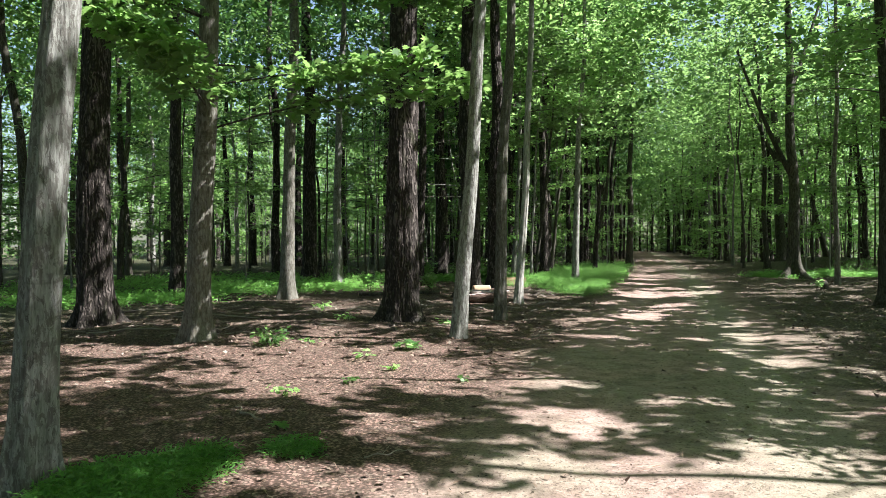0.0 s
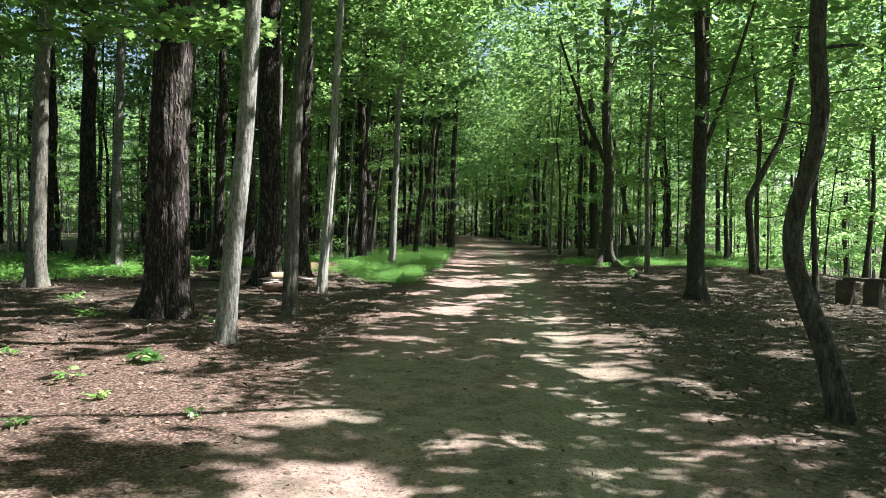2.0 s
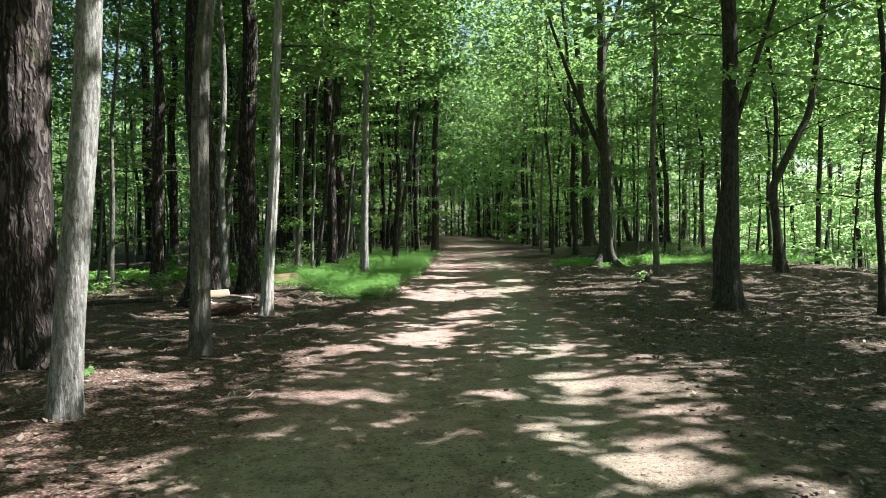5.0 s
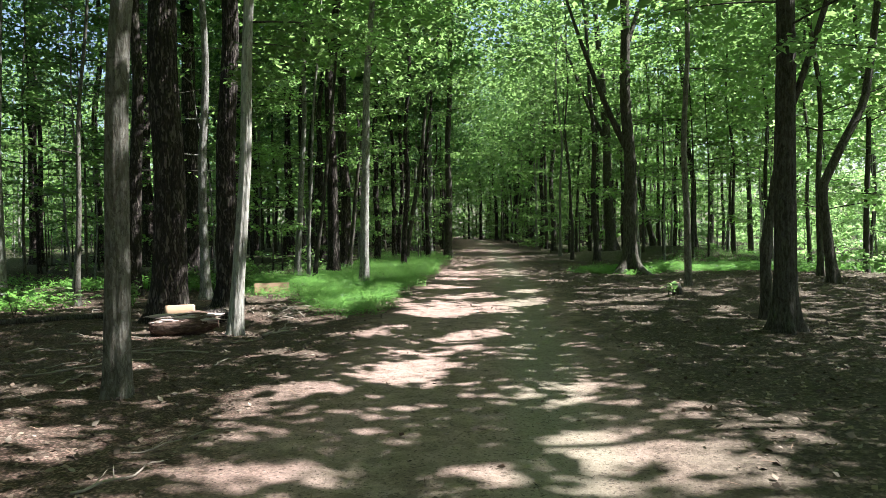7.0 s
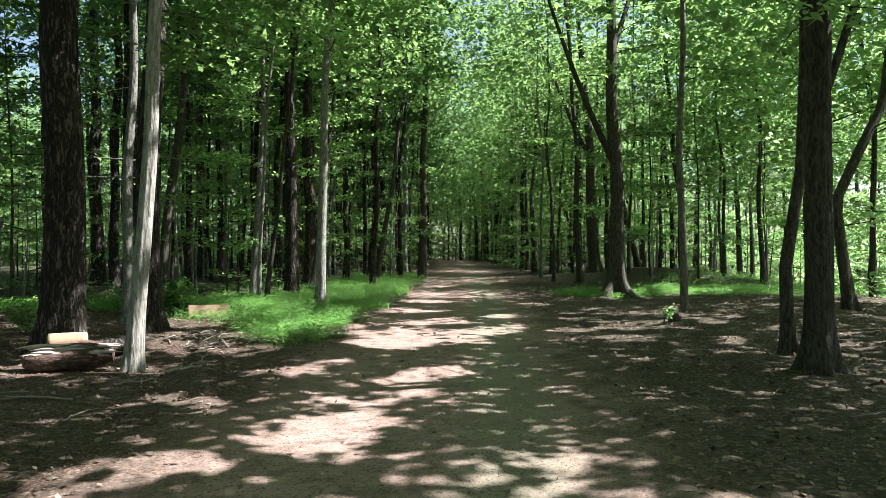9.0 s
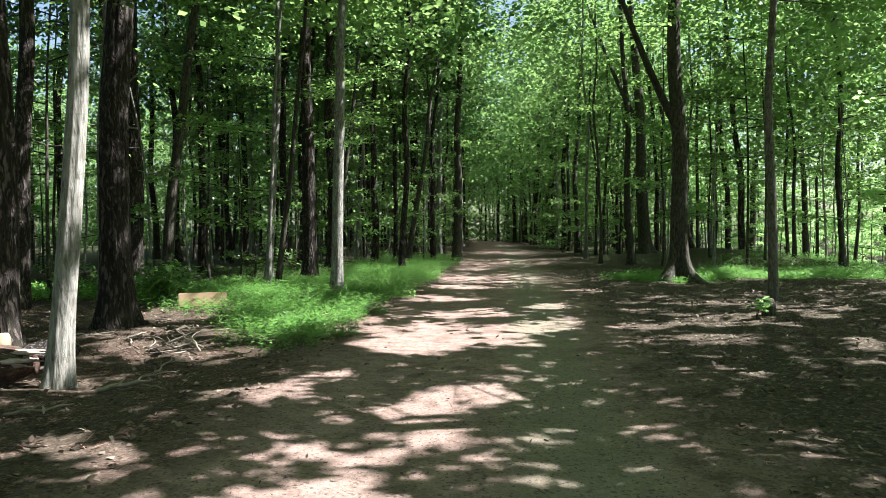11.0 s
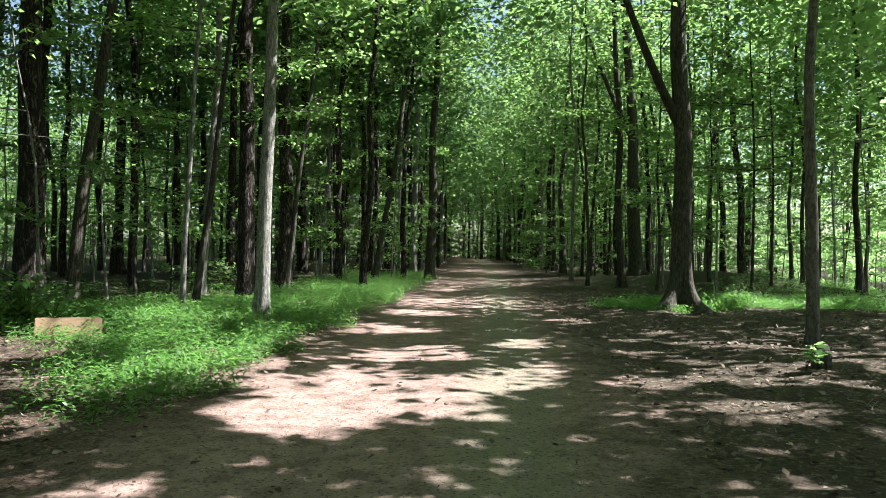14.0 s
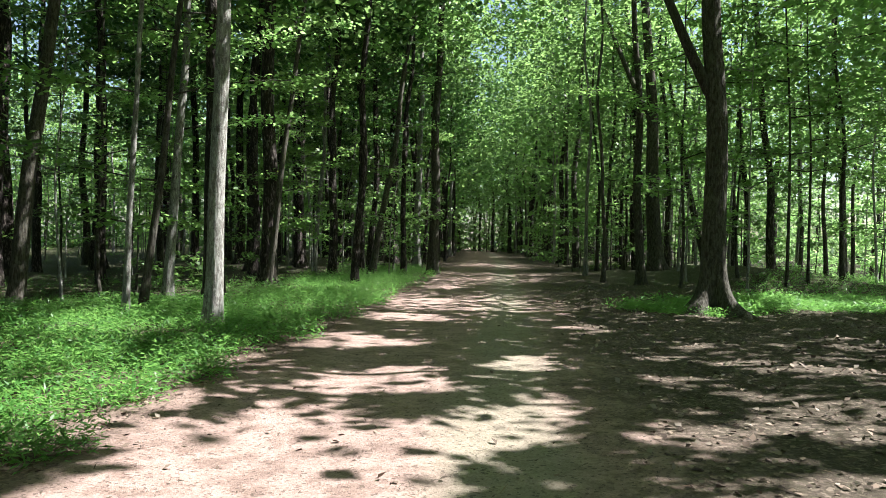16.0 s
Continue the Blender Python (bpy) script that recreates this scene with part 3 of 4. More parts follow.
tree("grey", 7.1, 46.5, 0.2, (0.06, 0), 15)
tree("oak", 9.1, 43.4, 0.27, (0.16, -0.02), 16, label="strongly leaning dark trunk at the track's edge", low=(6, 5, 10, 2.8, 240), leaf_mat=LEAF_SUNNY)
tree("pine", 12.0, 59.0, 0.66, (-0.01, 0.015), 24)
tree("grey", 12.4, 53.0, 0.38, (0.014, 0.01))
tree("oak", 11.7, 45.0, 0.44, (0.024, 0.008), low=(5, 5, 10, 2.6, 220))
tree("oak", 8.4, 55.5, 0.27, (-0.01, 0.015))
tree("grey", 12.3, 57.0, 0.27, (0, 0.013))
tree("grey", 19.0, 76.0, 0.32, (0.016, 0.01))
tree("oak", 21.8, 56.5, 0.26, (-0.005, 0.014), low=(4, 5, 10, 2.4, 200))
tree("oak", 17.2, 38.1, 0.29, (-0.038, 0.02), low=(4, 5, 9, 2.2, 200))
tree("oak", 20.3, 43.0, 0.62, (-0.05, 0.02), label="stout dark trunk on the low bank", limbs=((5.5, 2.6, 2.5, 1.9, 0.13),))
tree("oak", 29.5, 66.0, 0.58, (-0.017, 0.016))
tree("pine", 27.0, 73.5, 0.8, (-0.009, 0.015), 26)
tree("oak", 31.5, 96.0, 0.5, (0, 0.01))
tree("oak", 14.42, 29.55, 0.48, (-0.012, 0.01), 18, sides=34, flare=3.6, label="forked hardwood with flared roots and a pale lit base",
     limbs=((3.9, 2.95, 2.2, 1.9, 0.12), (7.2, 0.4, 2.5, 1.8, 0.09)), low=(5, 6.0, 9.0, 2.8, 240))
# sunny-side trees, lit look given by the lighter leaf copy
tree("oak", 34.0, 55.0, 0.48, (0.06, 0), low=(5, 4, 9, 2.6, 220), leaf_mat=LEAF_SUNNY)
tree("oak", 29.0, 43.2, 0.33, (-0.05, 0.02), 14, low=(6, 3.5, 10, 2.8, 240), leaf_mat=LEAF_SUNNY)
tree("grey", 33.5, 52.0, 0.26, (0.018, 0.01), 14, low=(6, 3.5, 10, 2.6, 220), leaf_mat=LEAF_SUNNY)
tree("oak", 26.5, 49.5, 0.42, (-0.25, 0.0), 11, label="crooked dark trunk leaning over the bank")
tree("olive", 12.85, 23.45, 0.18, (-0.008, 0.005), 15, label="straight slim olive-grey trunk beside a small stump", low=(5, 5.2, 9, 2.4, 240), flare=0.35)
tree("oak", 10.0, 16.25, 0.33, (-0.012, 0.003), 17, sides=30, flare=0.9, label="dark upright hardwood in leaf litter by the track",
     limbs=((2.9, -0.25, 1.7, 2.6, 0.055),), low=(14, 4.2, 9, 3.3, 300))
tree("oak", 10.9, 17.8, 0.19, (0.027, 0.0), 12, kinks=((0, 0, 0), (1.2, -0.12, 0), (2.6, 0.08, 0), (12, 0, 0)), low=(5, 4.2, 7, 2.4, 220))
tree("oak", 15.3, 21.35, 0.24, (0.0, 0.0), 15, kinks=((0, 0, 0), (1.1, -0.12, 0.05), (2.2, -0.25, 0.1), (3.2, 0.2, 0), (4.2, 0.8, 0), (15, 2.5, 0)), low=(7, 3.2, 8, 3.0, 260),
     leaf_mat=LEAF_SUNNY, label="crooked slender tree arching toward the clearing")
tree("oak", 5.88, 7.5, 0.2, (0, 0), 11, sides=28, flare=0.7, low=(12, 3.2, 7.5, 3.0, 300), cull=False, toward=(-1.6, 2.0),
     kinks=[(h, 0.755 * s, -0.656 * s) for h, s in ((0, 0), (0.65, -0.15), (1.2, -0.4), (1.7, -0.51), (2.2, -0.33), (2.8, -0.2), (3.3, -0.28), (4.2, -0.24), (14, 0.3))],
     label="snaking dark trunk with lichen-flecked bark near the track")
tree("oak", 11.9, 14.85, 0.12, (-0.007, 0.03), 14, kinks=((0, 0, 0), (2.0, -0.06, 0), (4, 0.14, 0), (10, 0, 0)), low=(6, 3.5, 8, 2.4, 220), leaf_mat=LEAF_SUNNY)


# ---- the wood round about: tree kinds built once, then repeated ----
def wood_kind(kind, seed, diam, height, low, leaf_mat, crown=True, place=(0, -60)):
    name, text, mat = LABELS[kind]
    rng = np.random.default_rng(seed)
    ob = tagged(root(name, *place), text, "tree", "trees of the wood")
    lean = rng.normal(0, 0.02, 2)
    line = stem_line(height, lean, rng, 0.1, 0.9)
    part("trunk", Tubes().add(line, taper(line, diam / 2), 10, 0.04, 0.7, rng).mesh("trunk", mat), ob)
    if low:
        count, z0, z1, reach, per = low
        places = []
        for k in range(count):
            h = z0 + (z1 - z0) * (k + rng.uniform(0, 1)) / count
            i = int(np.searchsorted(line[:, 2], h))
            lb = limb_line(line[min(i, len(line) - 1)], k * 2.4 + rng.uniform(0, 1), reach * rng.uniform(0.6, 1.2), rng.uniform(0.0, 0.4), rng, 5)
            part("branch", Tubes().add(lb, np.linspace(0.02, 0.006, 5), 4).mesh("branch", mat), ob)
            places.append(sprays(lb, per, 0.6, 0.08, rng))
        part("foliage", leaf_mesh("foliage", np.concatenate(places), 0.135, leaf_mat, rng, KITE, 0.45), ob)
    if crown:
        kinds = FAR_CROWNS if crown == "far" else PINE_CROWNS if kind == "pine" else SHARED_CROWNS
        c = part("crown", kinds[seed % len(kinds)], ob)
        top = line[int(len(line) * 0.5)]
        c.matrix_basis = pose(top[0], top[1], top[2], 0, 0, 77 * seed)
    return ob


rng = np.random.default_rng(42)
TALL = [wood_kind("pine", 1, 0.44, 22, None, None), wood_kind("pine", 2, 0.34, 20, (4, 6, 12, 2.2, 150), LEAF_DARK, True, (4, -62)),
        wood_kind("oak", 3, 0.3, 18, (5, 3.5, 10, 2.8, 190), LEAF_MAPLE, True, (-5, -64)), wood_kind("grey", 4, 0.22, 16, (5, 3.5, 10, 2.6, 190), LEAF_MAPLE, True, (8, -58)),
        wood_kind("oak", 5, 0.17, 14, (5, 3, 9, 2.4, 190), LEAF_MAPLE, True, (-9, -57)), wood_kind("pine", 6, 0.26, 20, None, None, True, (12, -66))]
YOUNG = [wood_kind("grey", 11, 0.075, 8, (9, 1.9, 7.5, 1.9, 125), LEAF_MAPLE, False, (1, -52)), wood_kind("oak", 12, 0.09, 9, (9, 2.3, 8.5, 2.2, 125), LEAF_MAPLE, False, (5, -50)),
         wood_kind("grey", 13, 0.06, 6, (8, 1.4, 5.8, 1.6, 110), LEAF_MAPLE, False, (-4, -51))]
# clearing saplings, their sunlit look put into the leaf colour
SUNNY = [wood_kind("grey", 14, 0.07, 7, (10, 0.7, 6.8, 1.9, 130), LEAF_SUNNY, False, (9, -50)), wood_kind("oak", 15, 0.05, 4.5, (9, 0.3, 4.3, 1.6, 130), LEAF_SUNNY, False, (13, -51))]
FAR = [wood_kind("pine", 21, 0.36, 21, None, None, "far", (-13, -60)), wood_kind("oak", 22, 0.24, 17, (4, 3, 9, 2.8, 110), LEAF_MAPLE, "far", (-16, -62)), wood_kind("grey", 23, 0.18, 15, (4, 3, 9, 2.6, 110), LEAF_MAPLE, "far", (-19, -60))]
STEMS = [wood_kind("oak", 24, 0.2, 19, None, None, "far", (-22, -60)), wood_kind("grey", 25, 0.16, 18, None, None, "far", (-25, -61)), wood_kind("pine", 26, 0.3, 21, None, None, "far", (-28, -60))]
SMALL_CROWN = leaf_mesh("small_crown", high_crown(0, 5, 1.7, 9, 26, np.random.default_rng(7), 0.5), 0.26, LEAF_HIGH, np.random.default_rng(8), KITE, 0.5)
for ob in STEMS:                       # drawn-up stems with small crowns at their very tops
    for ch in ob.children:
        if ch.name.startswith("crown"):
            ch.matrix_basis = pose(0, 0, 14.5)
            ch.data = SMALL_CROWN
BUSHES = [wood_kind("oak", 16, 0.05, 3.6, (7, 0.3, 3.4, 1.8, 80), LEAF_MAPLE, False, (16, -51)), wood_kind("oak", 17, 0.05, 2.4, (6, 0.15, 2.2, 1.6, 80), LEAF_MAPLE, False, (19, -51))]
for ob in BUSHES:
    ob.name = "shrub"
    tagged(ob, "leafy green shrub growing under the trees", "shrub", "woodland shrubs")
for ob in YOUNG + SUNNY:
    ob.name = "sapling"
    tagged(ob, "thin understory sapling with layered green leaves", "sapling", "understory saplings")


def clear(x, y, gap):
    return all((x - a) ** 2 + (y - b) ** 2 > gap * gap for a, b in TREE_SPOTS)


def repeat(kinds, x, y, lo, hi):
    k = kinds[int(rng.integers(len(kinds)))]
    s = rng.uniform(lo, hi)
    m = pose(x, y, gz(x, y), 0, 0, rng.uniform(0, 360)) @ Matrix.Diagonal((s, s, s, 1))
    made = copy_thing(k, m)
    for ch in made.children:
        if ch.name.startswith("crown") and y < 55:
            open_roof(ch, m @ ch.matrix_basis, 1.0)
        elif ch.name.startswith("foliage") and y < 34 and x < 24:
            open_roof(ch, m @ ch.matrix_basis, 1.0)
    TREE_SPOTS.append((x, y))


def out_of_view(x, y):
    """Ground that stays unseen: behind the start, along the right-hand side, and near left."""
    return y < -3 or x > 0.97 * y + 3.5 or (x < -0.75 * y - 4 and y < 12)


# unseen trees added behind and beside the walk, as a leaf roof to shade it
count = 0
for _ in range(4000):
    if count >= 80:
        break
    x, y = rng.uniform(-14, 48), rng.uniform(-24, 42)
    if not out_of_view(x, y) or abs(x - float(path_x(y))) < 2.6 or x - float(path_x(y)) > 15.5 or not clear(x, y, 3.2):
        continue
    repeat(TALL[2:5], x, y, 0.95, 1.25)
    count += 1

count = 0
for _ in range(4000):
    if count >= 8:
        break
    x, y = rng.uniform(14, 34), rng.uniform(14, 44)
    u = x - float(path_x(y))
    if out_of_view(x, y) or u < 8.5 or u > 13.5 or not clear(x, y, 2.6):
        continue
    repeat(TALL[4:5], x, y, 0.95, 1.25)
    count += 1

count = 0
for _ in range(9000):
    if count >= 240:
        break
    x, y = rng.uniform(-42, 52), rng.uniform(8, 128)
    u = x - float(path_x(y))
    if out_of_view(x, y) or (abs(u) < 3.0 and y < 98) or (y < 30 and -11 < x < 30) or (y < 38 and 0 < u < 16) or (y < 36 and -5 < u < 0):
        continue
    if u > 14 + 0.1 * y and rng.uniform() < 0.85:
        continue
    if abs(u) > 22 and y > 50 and rng.uniform() < 0.5:
        continue
    if not clear(x, y, 2.0):
        continue
    repeat(FAR if y > 56 else (TALL[:4] + TALL[5:] + TALL[:2]) if u < 0 else TALL[2:5] + TALL[5:], x, y, 0.8, 1.2)
    count += 1

count = 0
for _ in range(6000):
    if count >= 62:
        break
    y = rng.uniform(38, 82)
    x = float(path_x(y)) - rng.uniform(3.0, 22)
    if not clear(x, y, 1.3):
        continue
    repeat((TALL[0], TALL[5], TALL[5]), x, y, 0.6, 1.1)
    count += 1

for k in range(26):
    x, y = rng.uniform(-36, -13), rng.uniform(14, 46)
    if clear(x, y, 1.5) and not out_of_view(x, y):
        repeat(BUSHES, x, y, 1.0, 1.7)

for k in range(18):                    # trees whose crowns meet over the far end of the track
    y = rng.uniform(58, 98)
    x = float(path_x(y)) + rng.choice([-1, 1]) * rng.uniform(2.9, 5.0)
    if clear(x, y, 1.2):
        repeat(FAR, x, y, 0.95, 1.3)

for k in range(16):                    # stems that close the end of the track
    y = rng.uniform(99, 116)
    x = float(path_x(y)) + rng.uniform(-7, 7)
    if clear(x, y, 0.8):
        repeat((FAR[0], FAR[0], BUSHES[0]), x, y, 0.7, 1.1)
for k in range(44):
    y = rng.uniform(100, 118)
    x = float(path_x(y)) + rng.uniform(-13, 13)
    if clear(x, y, 0.7):
        repeat(BUSHES, x, y, 0.8, 1.5)

for x, y in ((1.5, 36.5), (17.5, 36.2), (-1.2, 29.6), (0.9, 30.2), (-2.6, 28.2), (-3.4, 33.0), (21.6, 36.0), (24.2, 35.2), (8.4, 49.0), (18.6, 34.6), (20.4, 37.8), (22.6, 33.0)):
    repeat(YOUNG, x, y, 0.95, 1.3)

count = 0
for _ in range(9000):
    if count >= 132:
        break
    x, y = rng.uniform(-24, 34), rng.uniform(20, 84)
    u = x - float(path_x(y))
    if abs(u) < 3.6 or (y < 34 and -4 < x < 24) or (y < 40 and -5 < u < 0) or u > 13 + 0.1 * y or not clear(x, y, 1.1):
        continue
    repeat(YOUNG, x, y, 0.8, 1.35)
    count += 1

count = 0
for _ in range(9000):
    if count >= 165:
        break
    x, y = rng.uniform(-40, 40), rng.uniform(34, 104)
    if count % 2:
        x = float(path_x(y)) + rng.choice([-1, 1]) * rng.uniform(3.6, 9)
    u = x - float(path_x(y))
    if abs(u) < (3.5 if y < 98 else 0) or (y < 46 and u > -7) or not clear(x, y, 1.2):
        continue
    repeat(BUSHES, x, y, 0.8, 1.5)
    count += 1

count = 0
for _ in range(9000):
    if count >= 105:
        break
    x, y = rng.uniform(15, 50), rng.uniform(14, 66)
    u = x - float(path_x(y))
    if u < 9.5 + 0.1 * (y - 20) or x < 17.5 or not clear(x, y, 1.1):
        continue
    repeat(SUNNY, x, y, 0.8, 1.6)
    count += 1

count = 0
for _ in range(3000):                  # slender dark stems on the far side of the clearing
    if count >= 56:
        break
    y = rng.uniform(38, 92)
    x = float(path_x(y)) + rng.uniform(3.2, 15)
    if clear(x, y, 0.9):
        repeat(STEMS, x, y, 0.7, 1.15)
        count += 1

# far wood that closes the view
fr = np.random.default_rng(9)
n_far = 150000
ang = np.where(fr.uniform(0, 1, n_far) < 0.6, fr.uniform(-0.4, 0.8, n_far), fr.uniform(-1.5, 1.7, n_far))
dist = 88 + 55 * fr.uniform(0, 1, n_far) ** 1.3
fx, fy = 8 + np.sin(ang) * dist, 10 + np.cos(ang) * dist
cl = np.sin(fx * 0.33) * np.sin(fy * 0.29) + 0.6 * np.sin(fx * 0.9 + 2) * np.sin(fy * 0.8)
fz = 22 * fr.uniform(0, 1, n_far) ** 1.9 + 0.6 * cl
keep = (cl + 0.6 * np.sin(fz * 1.1 + fx * 0.4) + fr.normal(0, 0.5, n_far) > -0.45) & (np.abs(fx - path_x(fy)) > np.where(fy < 104, 2.2, 0)) & (fz > 0.1)
tagged(new("far_wood", leaf_mesh("far_wood", np.stack([fx, fy, fz], 1)[keep], 0.56, LEAF_HIGH, fr, KITE, 0.6)), "distant leafy woodland closing the view", "woodland", kind="stuff")
stems = Tubes()
for k in range(230):
    a, d = fr.uniform(-1.3, 1.5), fr.uniform(80, 140)
    x, y = 8 + math.sin(a) * d, 10 + math.cos(a) * d
    if abs(x - float(path_x(y))) < 3 and y < 104:
        continue
    h, r = fr.uniform(9, 22), fr.uniform(0.08, 0.28)
    stems.add([(x, y, gz(x, y) - 0.3), (x + fr.normal(0, 0.2), y, h * 0.5), (x + fr.normal(0, 0.5), y, h)], [r, r * 0.75, r * 0.4], 6)
tagged(new("far_trunks", stems.mesh("far_trunks", BARK_BROWN)), "thin dark trunks of the distant wood", "woodland", kind="stuff")


# ---- grass and herbs ----
def herb_patch(n, spots, mat, size, label, rng, tall=0.22):
    """Stiltgrass: short stems with narrow leaves at several heights. spots: (x, y, rx, ry, weight)."""
    w = np.array([s[4] for s in spots], float)
    pick = rng.choice(len(spots), n, p=w / w.sum())
    out = []
    sp = np.array([s[:4] for s in spots])
    a, r = rng.uniform(0, 6.28, n), np.sqrt(rng.uniform(0, 1, n)) * (1 + 0.12 * rng.normal(0, 1, n))
    x = sp[pick, 0] + np.cos(a) * r * sp[pick, 2]
    y = sp[pick, 1] + np.sin(a) * r * sp[pick, 3]
    u = x - path_x(y)
    ragged = 0.25 * np.sin(y * 2.3) + 0.2 * np.sin(y * 5.1 + 1)
    keep = (np.abs(u + 0.35) > 2.05 + ragged) & (np.sin(x * 2.1 + 1) * np.sin(y * 1.9) + rng.normal(0, 0.5, n) > -0.75)
    x, y = x[keep], y[keep]
    z = ground_z(x, y)
    hh = tall * (0.6 + 0.5 * (np.sin(x * 1.7) * np.sin(y * 1.3 + 1) * 0.5 + 0.5)) * rng.uniform(0.5, 1.2, len(x))
    for k in range(4):
        j = rng.normal(0, 0.03, (len(x), 2))
        out.append(np.stack([x + j[:, 0], y + j[:, 1], z + hh * (0.1 + 0.3 * k)], 1))
    ob = new("stiltgrass", leaf_mesh("stiltgrass", np.concatenate(out), size, mat, rng, BLADE, 0.4, 0.4, 0.35))
    return tagged(ob, label, "grass", kind="stuff")


gr = np.random.default_rng(3)
herb_patch(40000, [(4.5, 23.2, 1.3, 2.9, 3), (4.2, 27.5, 2.6, 3.4, 5), (6.2, 31, 2.6, 4.5, 5), (8.5, 37, 2.4, 6, 5), (2.3, 29.5, 2.6, 3, 4), (3, 36, 5, 4, 2), (10.5, 46, 2.4, 6, 3)],
           GRASS, 0.063, "bright green stiltgrass growing to the track's edge", gr, 0.26)
herb_patch(11000, [(14.6, 30.2, 1.7, 1.2, 4), (18, 31, 3.0, 1.6, 5), (21, 29.5, 3, 1.6, 3), (23, 35, 4, 3, 2)], GRASS, 0.08, "low green grass round the forked tree's roots", gr)
herb_patch(9000, [(-5.5, 24.5, 3.5, 2.4, 4), (-9, 20, 3, 2.4, 3), (-9, 30, 6, 5, 3), (-1, 30, 2.5, 2, 2), (-13, 25, 4, 6, 2)], GRASS, 0.12, "shaded green undergrowth beneath the pines", gr)
herb_patch(4200, [(-2.05, 4.6, 0.42, 0.6, 4), (-1.75, 5.1, 0.3, 0.4, 1), (-1.1, 5.5, 0.22, 0.2, 0.4)], GRASS, 0.045, "low green weeds at the grey trunk's foot", gr, 0.1)


# ---- litter ----
def litter_material(name, a, b):
    n = Nodes(name)
    isl = n.t.nodes.new("ShaderNodeNewGeometry").outputs["Random Per Island"]
    return n.finish(n.mix(isl, a, b), 0.85, None, 0.25)


DEAD_LEAF = litter_material("dead_leaf", (0.05, 0.035, 0.026), (0.22, 0.165, 0.125))
NEEDLE = litter_material("dry_needle", (0.1, 0.06, 0.04), (0.25, 0.165, 0.12))
TWIG = litter_material("dry_twig", (0.11, 0.09, 0.07), (0.32, 0.275, 0.23))


def strew(n, mat, size, shape, name, label, weight, rng, tilt=0.25):
    x, y = rng.uniform(-9, 22, n), 2 + 36 * rng.uniform(0, 1, n) ** 1.4
    keep = rng.uniform(0, 1, n) < weight(x - path_x(y), x, y)
    x, y = x[keep], y[keep]
    p = np.stack([x, y, ground_z(x, y) + 0.008], 1)
    return tagged(new(name, leaf_mesh(name, p, size, mat, rng, shape, tilt, 0.5)), label, "litter", kind="stuff")


strew(120000, DEAD_LEAF, 0.05, KITE, "fallen_leaves", "scattered brown fallen leaves on the forest floor",
      lambda u, x, y: np.where(u > 1.6, 0.85, np.where(u < -2.2, np.where(y > 11, 0.85, 0.4), 0.05)), gr, 0.35)
SLIVER = np.array([(0, 0, 0), (0.5, 0.035, 0.02), (1.0, 0, 0), (0.5, -0.035, 0.02)], float)
strew(60000, NEEDLE, 0.11, SLIVER, "pine_needles", "reddish dry pine needles strewn on the ground",
      lambda u, x, y: np.where(u < -1.9, 0.9, 0.12), gr, 0.15)


PALE_LEAF = litter_material("pale_dead_leaf", (0.1, 0.08, 0.06), (0.26, 0.215, 0.175))
strew(32000, PALE_LEAF, 0.058, KITE, "curled_leaves", "curled pale dead leaves lying on the dark litter",
      lambda u, x, y: np.where(u > 1.5, 0.7, np.where((u < -2.4) & (y > 10), 0.6, 0.02)), gr, 0.5)
SLIVER2 = np.array([(0, 0, 0), (0.5, 0.12, 0.03), (1.0, 0, 0), (0.5, -0.12, 0.03)], float)
GRIT = litter_material("dark_crumb", (0.035, 0.027, 0.02), (0.12, 0.09, 0.07))
strew(70000, GRIT, 0.035, SLIVER2, "dark_crumbs", "dark crumbs of bark and broken leaf on the track", lambda u, x, y: np.where(np.abs(u) < 3, 0.75, 0.5), gr)


def stick(x, y, length, az, r, label="dry fallen branch on the needle litter"):
    rg = np.random.default_rng(int(abs(x * 131) + abs(y * 77)))
    ob = tagged(root("fallen_branch", x, y), label, "branch", "fallen branches")
    n = 12
    t = np.linspace(-0.5, 0.5, n)
    bend = 0.09 * length * np.sin(t * 4 + rg.uniform(0, 6)) + 0.03 * length * np.sin(t * 13 + rg.uniform(0, 6))
    px, py = np.cos(az) * t * length - np.sin(az) * bend, np.sin(az) * t * length + np.cos(az) * bend
    pz = ground_z(x + px, y + py) - gz(x, y) + r * 0.8 + 0.02 * np.abs(np.sin(t * 7))
    line = np.stack([px, py, pz], 1)
    part("stem", Tubes().add(line, np.linspace(r, r * 0.5, n), 7, 0.08, 0, rg).mesh("stem", TWIG), ob)
    for k in (2, 4):
        side = az + rg.choice([-1, 1]) * rg.uniform(0.5, 1.0)
        q = line[k] + np.outer(np.linspace(0, 1, 4), (math.cos(side) * length * 0.25, math.sin(side) * length * 0.25, 0.04))
        part("twig", Tubes().add(q, np.linspace(r * 0.5, r * 0.2, 4), 5).mesh("twig", TWIG), ob)


